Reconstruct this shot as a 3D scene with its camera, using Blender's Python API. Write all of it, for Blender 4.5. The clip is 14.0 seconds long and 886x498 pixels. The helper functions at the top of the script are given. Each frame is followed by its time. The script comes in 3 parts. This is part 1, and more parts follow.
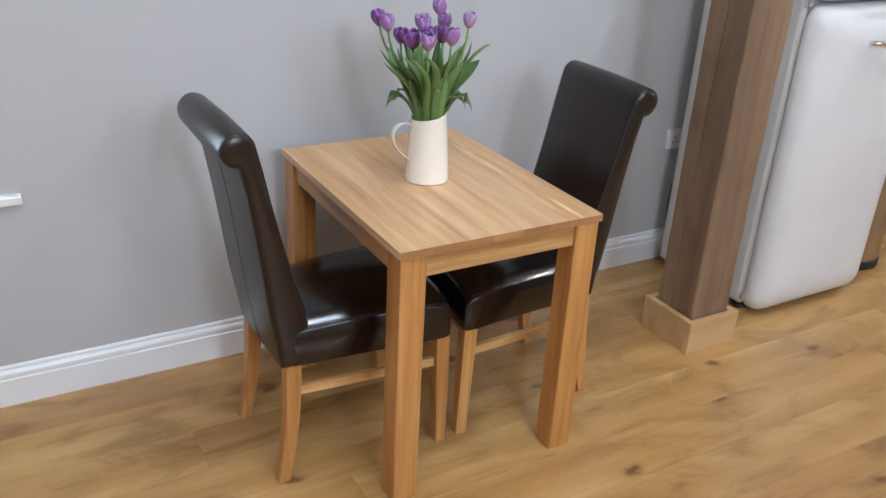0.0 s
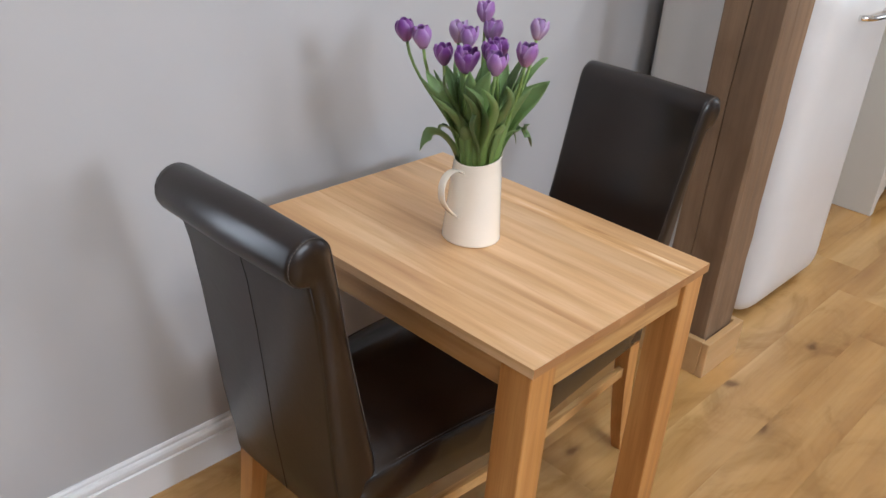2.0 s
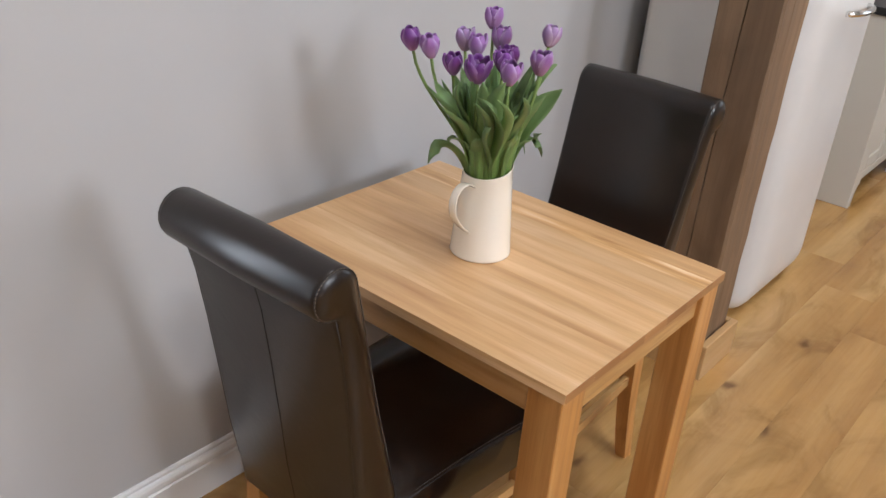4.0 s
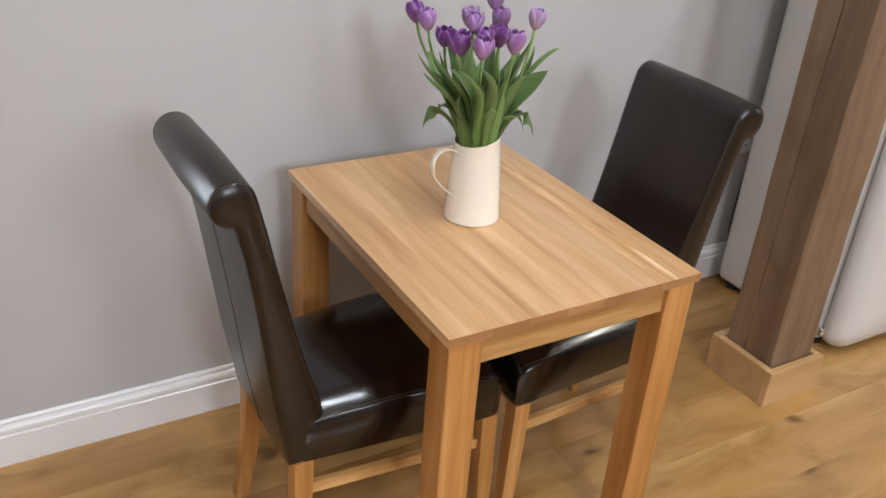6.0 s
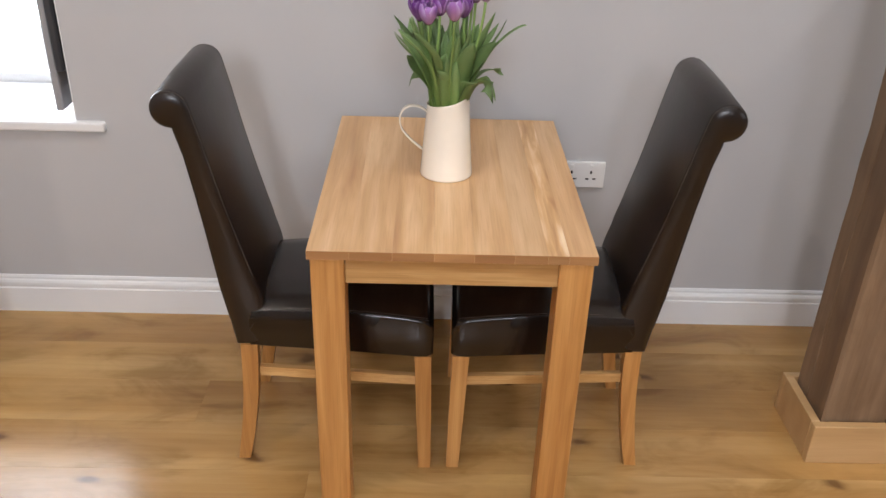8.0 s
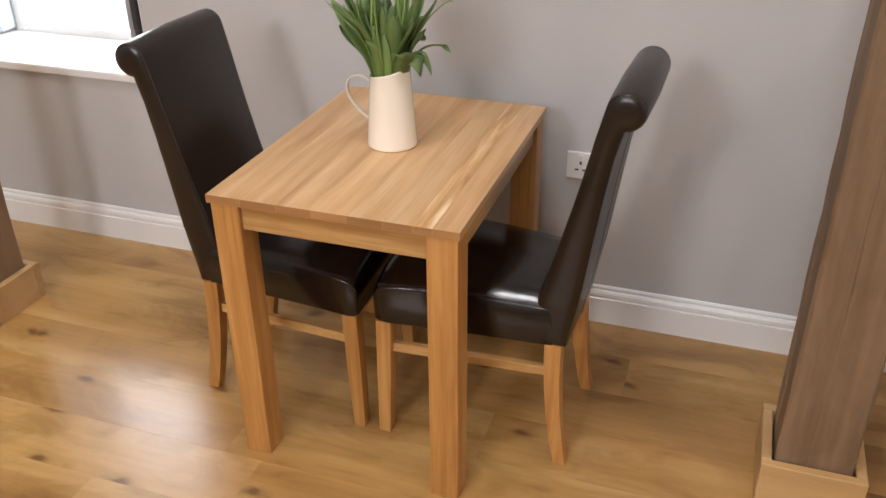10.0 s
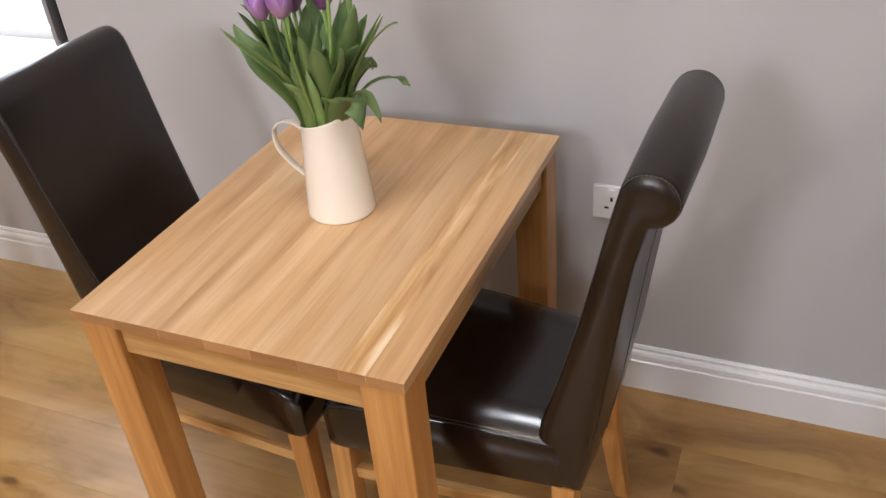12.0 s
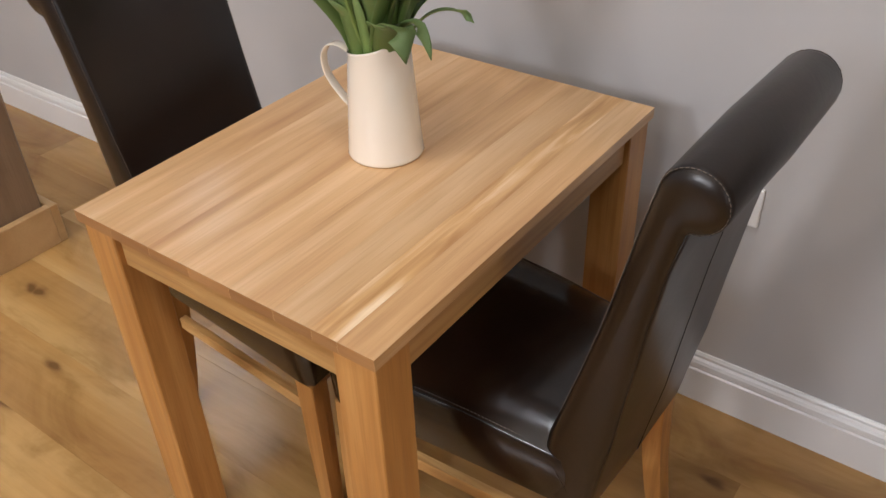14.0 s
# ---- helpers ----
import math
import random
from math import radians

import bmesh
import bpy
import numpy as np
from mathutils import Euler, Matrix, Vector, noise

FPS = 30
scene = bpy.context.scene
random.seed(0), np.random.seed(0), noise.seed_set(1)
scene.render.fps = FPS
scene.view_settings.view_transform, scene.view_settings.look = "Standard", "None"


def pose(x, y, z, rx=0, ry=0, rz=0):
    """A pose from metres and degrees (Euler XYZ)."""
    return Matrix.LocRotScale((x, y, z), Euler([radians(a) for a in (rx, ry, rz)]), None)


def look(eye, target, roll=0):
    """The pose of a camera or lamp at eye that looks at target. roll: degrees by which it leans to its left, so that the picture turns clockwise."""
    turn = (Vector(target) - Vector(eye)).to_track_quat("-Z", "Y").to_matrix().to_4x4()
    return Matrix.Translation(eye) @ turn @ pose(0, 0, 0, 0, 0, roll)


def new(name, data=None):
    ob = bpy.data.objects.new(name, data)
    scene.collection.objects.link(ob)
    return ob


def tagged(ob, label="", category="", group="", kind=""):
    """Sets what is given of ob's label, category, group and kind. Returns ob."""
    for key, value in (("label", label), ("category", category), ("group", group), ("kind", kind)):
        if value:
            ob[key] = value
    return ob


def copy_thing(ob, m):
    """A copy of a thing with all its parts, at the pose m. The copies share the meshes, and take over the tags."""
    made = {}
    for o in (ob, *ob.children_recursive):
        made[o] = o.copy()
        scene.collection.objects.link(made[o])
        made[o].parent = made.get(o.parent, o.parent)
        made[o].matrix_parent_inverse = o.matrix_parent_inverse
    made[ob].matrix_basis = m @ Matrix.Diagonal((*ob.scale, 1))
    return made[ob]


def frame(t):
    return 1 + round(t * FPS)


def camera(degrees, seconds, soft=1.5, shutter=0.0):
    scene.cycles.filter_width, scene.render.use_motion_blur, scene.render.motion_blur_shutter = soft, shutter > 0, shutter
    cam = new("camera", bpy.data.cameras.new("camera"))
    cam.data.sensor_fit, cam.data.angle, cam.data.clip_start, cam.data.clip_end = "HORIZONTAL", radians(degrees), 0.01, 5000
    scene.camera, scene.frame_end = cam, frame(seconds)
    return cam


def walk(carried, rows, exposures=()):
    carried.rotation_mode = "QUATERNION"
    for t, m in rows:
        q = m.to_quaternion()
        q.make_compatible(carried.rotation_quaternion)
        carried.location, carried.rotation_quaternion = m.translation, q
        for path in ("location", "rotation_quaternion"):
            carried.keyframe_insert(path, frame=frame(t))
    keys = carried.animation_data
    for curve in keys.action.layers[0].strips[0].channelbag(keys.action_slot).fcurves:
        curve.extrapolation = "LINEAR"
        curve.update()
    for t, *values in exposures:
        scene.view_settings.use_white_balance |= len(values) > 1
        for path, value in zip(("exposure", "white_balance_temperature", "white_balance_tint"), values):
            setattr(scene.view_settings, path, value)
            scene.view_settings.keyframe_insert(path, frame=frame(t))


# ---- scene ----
cam = camera(54.1, 14.0, 1.5)
PATH = [
    (0, (-0.843, -1.603, 1.624), (0.084, -0.051, 0.768), 3.3),
    (0.5, (-0.859, -1.383, 1.621), (0.131, 0.128, 0.764), 4.8),
    (1, (-0.959, -1.12, 1.611), (0.166, 0.286, 0.74), 4.2),
    (1.5, (-0.997, -0.929, 1.606), (0.237, 0.368, 0.714), 4.8),
    (2, (-1.005, -0.675, 1.585), (0.318, 0.511, 0.665), 4.6),
    (2.5, (-1.078, -0.552, 1.595), (0.337, 0.506, 0.657), 3.6),
    (2.7, (-1.129, -0.508, 1.597), (0.317, 0.499, 0.653), 2.3),
    (4.8, (-0.889, -0.632, 1.581), (0.379, 0.61, 0.659), 5.9),
    (5, (-0.859, -0.684, 1.591), (0.344, 0.611, 0.656), 5.0),
    (5.5, (-0.794, -0.868, 1.591), (0.286, 0.528, 0.65), 4.2),
    (6, (-0.674, -1.056, 1.606), (0.245, 0.444, 0.655), 4.4),
    (6.5, (-0.437, -1.202, 1.579), (0.226, 0.428, 0.629), 5.6),
    (7, (-0.254, -1.356, 1.579), (0.18, 0.34, 0.612), 3.0),
    (7.5, (-0.065, -1.505, 1.601), (0.199, 0.221, 0.627), 5.0),
    (7.7, (0.059, -1.534, 1.612), (0.234, 0.211, 0.65), 3.9),
    (9.8, (1.017, -1.563, 1.6), (0.487, 0.099, 0.622), -1.3),
    (10, (1.078, -1.489, 1.583), (0.507, 0.163, 0.611), -0.5),
    (10.5, (1.179, -1.325, 1.574), (0.49, 0.273, 0.588), -2.1),
    (11, (1.123, -1.166, 1.542), (0.371, 0.382, 0.523), -4.2),
    (11.5, (1.059, -0.964, 1.571), (0.384, 0.58, 0.494), -5.2),
    (12, (1.047, -0.789, 1.564), (0.341, 0.725, 0.463), -5.3),
    (12.5, (1.129, -0.625, 1.553), (0.277, 0.813, 0.454), -3.7),
    (13, (1.169, -0.565, 1.532), (0.203, 0.804, 0.44), -4.3),
    (13.5, (1.168, -0.554, 1.52), (0.168, 0.779, 0.415), -4.4),
    (14, (1.133, -0.559, 1.472), (0.158, 0.731, 0.294), -2.1),
]
EXPOSURES = [
    (0.0, -0.02, 5500, 8), (1.0, 0.00, 5620, 8), (2.5, -0.04, 5870, 11), (5.0, -0.04, 6050, 11), (6.0, 0.0, 6080, 11), (7.5, -0.10, 6150, 13),
    (10.0, -0.14, 6680, 15), (11.0, -0.02, 6620, 16), (12.0, -0.04, 6340, 15), (13.5, -0.20, 6320, 15), (14.0, -0.18, 6380, 14),
]
walk(cam, [(t, look(eye, target, roll)) for t, eye, target, roll in PATH], EXPOSURES)

# ---- light ----
world = bpy.data.worlds.new("sky")
scene.world = world
world.use_nodes = True
wn = world.node_tree.nodes
sky = wn.new("ShaderNodeTexSky")
sky.sky_type = "NISHITA"
sky.sun_disc = False
sky.sun_elevation, sky.sun_rotation = radians(38), radians(200)
world.node_tree.links.new(sky.outputs[0], wn["Background"].inputs[0])
wn["Background"].inputs[1].default_value = 0.12

sun = new("sun", bpy.data.lights.new("sun", "SUN"))
sun.data.energy, sun.data.angle, sun.data.color = 0.6, radians(12), (1.0, 0.96, 0.9)
sun.matrix_world = look((2, 9, 8), (0, 0, 0))


def area(name, eye, target, sx, sy, watts, color):
    ob = new(name, bpy.data.lights.new(name, "AREA"))
    ob.data.shape, ob.data.size, ob.data.size_y = "RECTANGLE", sx, sy
    ob.data.energy, ob.data.color = watts, color
    ob.matrix_world = look(eye, target)
    return ob


# daylight of the two high windows behind, and of the small window beside the table
SOUTH, EAST, CEIL = -5.0, 5.2, 3.9
for wx, watts in ((-0.45, 98), (1.15, 46)):
    area("window_light", (wx, SOUTH - 0.05, 3.0), (wx, 0, 2.6), 0.82, 1.08, watts, (0.95, 0.98, 1.0))
area("window_light", (-1.26, 1.20, 1.25), (-1.26, 0, 1.0), 0.75, 1.1, 6, (0.95, 0.98, 1.0))
# daylight of the roof window
area("roof_window_light", (0.45, -0.62, CEIL + 0.06), (0.45, -0.62, 0), 0.44, 0.42, 33, (0.93, 0.97, 1.0))
# weak fill from the east, through an unseen opening added in that wall
area("window_light", (EAST + 0.02, -1.9, 1.75), (0.5, -1.2, 0.9), 1.7, 1.35, 14, (0.95, 0.98, 1.0))
# fill lamps added out of view under the ceiling, each with its own watts
LAMPS = ((-1.6, -1.8, 30), (0.4, -2.4, 10), (2.4, -1.8, 6), (3.6, -0.9, 42))
for lx, ly, watts in LAMPS:
    ob = new("ceiling_fill", bpy.data.lights.new("ceiling_fill", "AREA"))
    ob.data.shape, ob.data.size, ob.data.energy, ob.data.color = "DISK", 0.12, watts, (1.0, 0.88, 0.72)
    ob.matrix_world = look((lx, ly, CEIL - 0.03), (lx, ly, 0))


# ---- materials ----
def material(name):
    m = bpy.data.materials.new(name)
    m.use_nodes = True
    return m, m.node_tree.nodes, m.node_tree.links, m.node_tree.nodes["Principled BSDF"]


def ramp(nodes, stops):
    r = nodes.new("ShaderNodeValToRGB")
    e = r.color_ramp.elements
    while len(e) < len(stops):
        e.new(0.5)
    for el, (p, c) in zip(e, stops):
        el.position, el.color = p, (*c, 1)
    return r


def noise_tex(nodes, links, vec, scale, detail=4.0, rough=0.55, distortion=0.0):
    n = nodes.new("ShaderNodeTexNoise")
    n.inputs["Scale"].default_value, n.inputs["Detail"].default_value = scale, detail
    n.inputs["Roughness"].default_value, n.inputs["Distortion"].default_value = rough, distortion
    links.new(vec, n.inputs["Vector"])
    return n


def math_node(nodes, links, op, a, b):
    n = nodes.new("ShaderNodeMath")
    n.operation = op
    for i, v in enumerate((a, b)):
        if isinstance(v, (int, float)):
            n.inputs[i].default_value = v
        else:
            links.new(v, n.inputs[i])
    return n.outputs[0]


def mix_color(nodes, links, fac, a, b, blend="MIX"):
    n = nodes.new("ShaderNodeMix")
    n.data_type, n.blend_type = "RGBA", blend
    for i, v in ((0, fac), (6, a), (7, b)):
        if isinstance(v, (int, float)):
            n.inputs[i].default_value = v
        elif isinstance(v, tuple):
            n.inputs[i].default_value = (*v, 1)
        else:
            links.new(v, n.inputs[i])
    return n.outputs[2]


def bump(nodes, links, height, strength, distance, bsdf):
    b = nodes.new("ShaderNodeBump")
    b.inputs["Strength"].default_value, b.inputs["Distance"].default_value = strength, distance
    links.new(height, b.inputs["Height"])
    links.new(b.outputs[0], bsdf.inputs["Normal"])


def paint(name, color, rough=0.6, spread=0.06, spec=0.4, grain=60, relief=0.06):
    m, nodes, links, bsdf = material(name)
    tc = nodes.new("ShaderNodeTexCoord")
    big = noise_tex(nodes, links, tc.outputs["Object"], 1.3, 3)
    fine = noise_tex(nodes, links, tc.outputs["Object"], grain, 3)
    lo = tuple(c * (1 - spread) for c in color)
    hi = tuple(min(c * (1 + spread), 0.95) for c in color)
    r = ramp(nodes, ((0.3, lo), (0.7, hi)))
    links.new(big.outputs[0], r.inputs[0])
    links.new(r.outputs[0], bsdf.inputs["Base Color"])
    bsdf.inputs["Roughness"].default_value = rough
    bsdf.inputs["Specular IOR Level"].default_value = spec
    bump(nodes, links, fine.outputs[0], relief, 0.002, bsdf)
    return m


def wood(name, dark, mid, light, axis, rough=0.4, ring=9.0, knots=0.0, vary=0.22, coat=0.0, knot_color=(0.06, 0.03, 0.012), figure=0.0, fine=0.22, pore=0.14, mottle=0.0, relief=0.12):
    """Sawn wood with its grain along the axis 0, 1 or 2 of the object."""
    m, nodes, links, bsdf = material(name)
    tc, info = nodes.new("ShaderNodeTexCoord"), nodes.new("ShaderNodeObjectInfo")
    shift = nodes.new("ShaderNodeVectorMath")
    shift.operation = "MULTIPLY_ADD"
    links.new(info.outputs["Random"], shift.inputs[0])
    shift.inputs[1].default_value = (31.0, 17.0, 23.0)
    links.new(tc.outputs["Object"], shift.inputs[2])

    def stretched(k):
        mp = nodes.new("ShaderNodeMapping")
        s = [1.0, 1.0, 1.0]
        s[axis] = k
        mp.inputs["Scale"].default_value = s
        links.new(shift.outputs[0], mp.inputs[0])
        return mp.outputs[0]

    broad = noise_tex(nodes, links, stretched(0.10), ring, 3, 0.5, 0.6)
    grain = noise_tex(nodes, links, stretched(0.03), 95, 4, 0.65)
    pores = noise_tex(nodes, links, stretched(0.02), 420, 2, 0.5)
    f = math_node(nodes, links, "MULTIPLY_ADD", grain.outputs[0], fine)
    nodes[-1].inputs[2].default_value = 0.0
    f = math_node(nodes, links, "ADD", f, math_node(nodes, links, "MULTIPLY", broad.outputs[0], 1.0 - fine))
    r = ramp(nodes, ((0.30, dark), (0.50, mid), (0.68, light)))
    links.new(f, r.inputs[0])
    col = r.outputs[0]
    if figure:
        w = nodes.new("ShaderNodeTexWave")
        w.wave_type, w.bands_direction = "BANDS", ("X", "Y", "Z")[(axis + 1) % 3]
        w.inputs["Scale"].default_value, w.inputs["Distortion"].default_value = 11.0, 6.0
        w.inputs["Detail"].default_value, w.inputs["Detail Scale"].default_value = 2.0, 1.2
        links.new(stretched(0.12), w.inputs["Vector"])
        rw = ramp(nodes, ((0.55, (1, 1, 1)), (0.95, (0.80, 0.72, 0.62))))
        links.new(w.outputs[0], rw.inputs[0])
        col = mix_color(nodes, links, figure, col, rw.outputs[0], "MULTIPLY")
    pr = ramp(nodes, ((0.36, (0.62, 0.52, 0.42)), (0.46, (1, 1, 1))))
    links.new(pores.outputs[0], pr.inputs[0])
    col = mix_color(nodes, links, pore, col, pr.outputs[0], "MULTIPLY")
    if mottle:
        patch = noise_tex(nodes, links, stretched(0.45), 6.5, 4, 0.6, 0.9)
        mr = ramp(nodes, ((0.34, (0.70, 0.66, 0.58)), (0.50, (1, 1, 1)), (0.68, (1.13, 1.13, 1.10))))
        links.new(patch.outputs[0], mr.inputs[0])
        col = mix_color(nodes, links, mottle, col, mr.outputs[0], "MULTIPLY")
    # each board a little lighter or darker
    tone = math_node(nodes, links, "MULTIPLY_ADD", info.outputs["Random"], 2 * vary)
    nodes[-1].inputs[2].default_value = 1.0 - vary
    comb = nodes.new("ShaderNodeCombineXYZ")
    for i in range(3):
        links.new(tone, comb.inputs[i])
    col = mix_color(nodes, links, 1.0, col, comb.outputs[0], "MULTIPLY")
    if knots:
        v = nodes.new("ShaderNodeTexVoronoi")
        if axis == 0:
            v.voronoi_dimensions = "2D"
        v.inputs["Scale"].default_value = 3.0
        k = stretched(0.5)
        warp = noise_tex(nodes, links, k, 9, 3)
        mixv = nodes.new("ShaderNodeVectorMath")
        mixv.operation = "MULTIPLY_ADD"
        links.new(warp.outputs[1], mixv.inputs[0])
        mixv.inputs[1].default_value = (0.10, 0.10, 0.10)
        links.new(k, mixv.inputs[2])
        links.new(mixv.outputs[0], v.inputs["Vector"])
        kr = ramp(nodes, ((0.02, (1, 1, 1)), (0.055, (0.35, 0.35, 0.35)), (0.08, (0.12, 0.12, 0.12)), (0.17, (0, 0, 0))))
        links.new(v.outputs["Distance"], kr.inputs[0])
        gate = noise_tex(nodes, links, stretched(0.4), 2.0, 2)
        gr = ramp(nodes, ((0.42, (0, 0, 0)), (0.52, (1, 1, 1))))
        links.new(gate.outputs[0], gr.inputs[0])
        fac = math_node(nodes, links, "MULTIPLY", kr.outputs[0], gr.outputs[0])
        fac = math_node(nodes, links, "MULTIPLY", fac, knots)
        col = mix_color(nodes, links, fac, col, knot_color)
    links.new(col, bsdf.inputs["Base Color"])
    even = 0.4 if mottle else 1.0
    rr = ramp(nodes, ((0.3, (rough * (1 - 0.18 * even),) * 3), (0.7, (min(1, rough * (1 + 0.2 * even)),) * 3)))
    links.new(broad.outputs[0] if mottle else grain.outputs[0], rr.inputs[0])
    links.new(rr.outputs[0], bsdf.inputs["Roughness"])
    bsdf.inputs["Coat Weight"].default_value, bsdf.inputs["Coat Roughness"].default_value = coat, 0.2
    bump(nodes, links, grain.outputs[0], relief, 0.001, bsdf)
    return m


def leather(name, dark, light, gloss=0.35):
    m, nodes, links, bsdf = material(name)
    tc = nodes.new("ShaderNodeTexCoord")
    big = noise_tex(nodes, links, tc.outputs["Object"], 5, 3)
    grain = noise_tex(nodes, links, tc.outputs["Object"], 150, 3)
    r = ramp(nodes, ((0.3, dark), (0.75, light)))
    links.new(big.outputs[0], r.inputs[0])
    links.new(r.outputs[0], bsdf.inputs["Base Color"])
    rr = ramp(nodes, ((0.3, (gloss,) * 3), (0.7, (gloss + 0.05,) * 3)))
    links.new(big.outputs[0], rr.inputs[0])
    links.new(rr.outputs[0], bsdf.inputs["Roughness"])
    bsdf.inputs["Specular IOR Level"].default_value = 0.55
    wr = noise_tex(nodes, links, tc.outputs["Object"], 24, 4, 0.6, 0.8)
    h = math_node(nodes, links, "MULTIPLY_ADD", wr.outputs[0], 3.0)
    links.new(grain.outputs[0], nodes[-1].inputs[2])
    bump(nodes, links, h, 0.09, 0.0012, bsdf)
    return m


def plain(name, color, rough, metal=0.0, spec=0.5, coat=0.0):
    m, nodes, links, bsdf = material(name)
    tc = nodes.new("ShaderNodeTexCoord")
    n = noise_tex(nodes, links, tc.outputs["Object"], 3.5, 2)
    r = ramp(nodes, ((0.3, tuple(c * 0.965 for c in color)), (0.7, tuple(min(1, c * 1.05) for c in color))))
    links.new(n.outputs[0], r.inputs[0])
    links.new(r.outputs[0], bsdf.inputs["Base Color"])
    rr = ramp(nodes, ((0.3, (rough * 0.9,) * 3), (0.7, (min(1, rough * 1.12),) * 3)))
    links.new(n.outputs[0], rr.inputs[0])
    links.new(rr.outputs[0], bsdf.inputs["Roughness"])
    bsdf.inputs["Metallic"].default_value, bsdf.inputs["Specular IOR Level"].default_value = metal, spec
    bsdf.inputs["Coat Weight"].default_value, bsdf.inputs["Coat Roughness"].default_value = coat, 0.05
    return m


def plant(name, low, high, rough, through_light=0.0, along=0.1, edge=None):
    """Leaf or petal: tone from stem to tip by its local height, with fine veins."""
    m, nodes, links, bsdf = material(name)
    tc, info = nodes.new("ShaderNodeTexCoord"), nodes.new("ShaderNodeObjectInfo")
    uv = nodes.new("ShaderNodeUVMap")
    sep = nodes.new("ShaderNodeSeparateXYZ")
    links.new(uv.outputs[0], sep.inputs[0])
    n = noise_tex(nodes, links, tc.outputs["Object"], 30, 3)
    f = math_node(nodes, links, "MULTIPLY_ADD", n.outputs[0], along)
    links.new(sep.outputs[1], nodes[-1].inputs[2])
    r = ramp(nodes, ((0.05, low), (0.95, high)))
    links.new(f, r.inputs[0])
    w = nodes.new("ShaderNodeTexWave")
    w.bands_direction = "X"
    w.inputs["Scale"].default_value, w.inputs["Distortion"].default_value = 7.0, 0.8
    links.new(uv.outputs[0], w.inputs["Vector"])
    vr = ramp(nodes, ((0.0, (0.82, 0.86, 0.80)), (0.6, (1, 1, 1))))
    links.new(w.outputs[0], vr.inputs[0])
    col = mix_color(nodes, links, 0.6, r.outputs[0], vr.outputs[0], "MULTIPLY")
    if edge:
        away = math_node(nodes, links, "ABSOLUTE", math_node(nodes, links, "SUBTRACT", sep.outputs[0], 0.5), 0.0)
        er = ramp(nodes, ((0.26, (0, 0, 0)), (0.50, (1, 1, 1))))
        links.new(away, er.inputs[0])
        col = mix_color(nodes, links, math_node(nodes, links, "MULTIPLY", er.outputs[0], 0.7), col, edge)
    tone = math_node(nodes, links, "MULTIPLY_ADD", info.outputs["Random"], 0.5)
    nodes[-1].inputs[2].default_value = 0.75
    comb = nodes.new("ShaderNodeCombineXYZ")
    for i in range(3):
        links.new(tone, comb.inputs[i])
    col = mix_color(nodes, links, 1.0, col, comb.outputs[0], "MULTIPLY")
    links.new(col, bsdf.inputs["Base Color"])
    bsdf.inputs["Roughness"].default_value = rough
    if through_light:
        tr = nodes.new("ShaderNodeBsdfTranslucent")
        links.new(col, tr.inputs["Color"])
        mx = nodes.new("ShaderNodeMixShader")
        mx.inputs[0].default_value = through_light
        links.new(bsdf.outputs[0], mx.inputs[1])
        links.new(tr.outputs[0], mx.inputs[2])
        links.new(mx.outputs[0], nodes["Material Output"].inputs[0])
    bump(nodes, links, w.outputs[0], 0.15, 0.001, bsdf)
    return m


WALL = paint("grey_wall_paint", (0.497, 0.493, 0.496), 0.75, 0.03, 0.25, 90, 0.05)
WHITE = paint("white_gloss_paint", (0.80, 0.80, 0.80), 0.32, 0.02, 0.5, 40, 0.03)
CEILING = paint("white_ceiling_paint", (0.82, 0.81, 0.79), 0.9, 0.02, 0.2)
OAK_TOP = wood("oak_tabletop", (0.47, 0.252, 0.104), (0.62, 0.378, 0.180), (0.74, 0.505, 0.285), 1, 0.36, 15, 0.0, 0.10, 0.25, figure=0.34, fine=0.28, pore=0.18)
OAK_STREAK = wood("streaked_oak", (0.45, 0.22, 0.075), (0.68, 0.41, 0.18), (0.92, 0.72, 0.48), 1, 0.36, 40, 0.0, 0.02, 0.25, figure=0.8, fine=0.15)
OAK_LEG = wood("oak_legs", (0.36, 0.155, 0.038), (0.50, 0.240, 0.068), (0.62, 0.335, 0.115), 2, 0.42, 20, 0.0, 0.10, 0.1, figure=0.5, fine=0.30, pore=0.22)
OAK_RAIL = wood("oak_rails", (0.42, 0.215, 0.068), (0.53, 0.30, 0.108), (0.70, 0.45, 0.195), 0, 0.42, 26, 0.0, 0.10, 0.1, figure=0.8, fine=0.34, pore=0.30)
OAK_RAIL_Y = wood("oak_long_rails", (0.42, 0.22, 0.075), (0.53, 0.30, 0.115), (0.64, 0.40, 0.17), 1, 0.45, 16, 0.0, 0.10, 0.1, figure=0.5)
OAK_END = wood("oak_end_grain", (0.24, 0.108, 0.038), (0.35, 0.170, 0.062), (0.45, 0.240, 0.096), 0, 0.55, 22, 0.0, 0.12)
FLOOR = wood("oak_floorboards", (0.32, 0.162, 0.050), (0.44, 0.248, 0.084), (0.54, 0.335, 0.130), 0, 0.21, 4.5, 0.85, 0.022, 0.15, (0.12, 0.056, 0.018), figure=0.12, fine=0.10, pore=0.10, mottle=0.85, relief=0.03)
POST = wood("weathered_oak_post", (0.125, 0.077, 0.044), (0.215, 0.135, 0.077), (0.300, 0.198, 0.118), 2, 0.7, 6, 0.5, 0.05, 0.0, (0.05, 0.03, 0.02), figure=0.15, fine=0.14, pore=0.22, mottle=0.5)
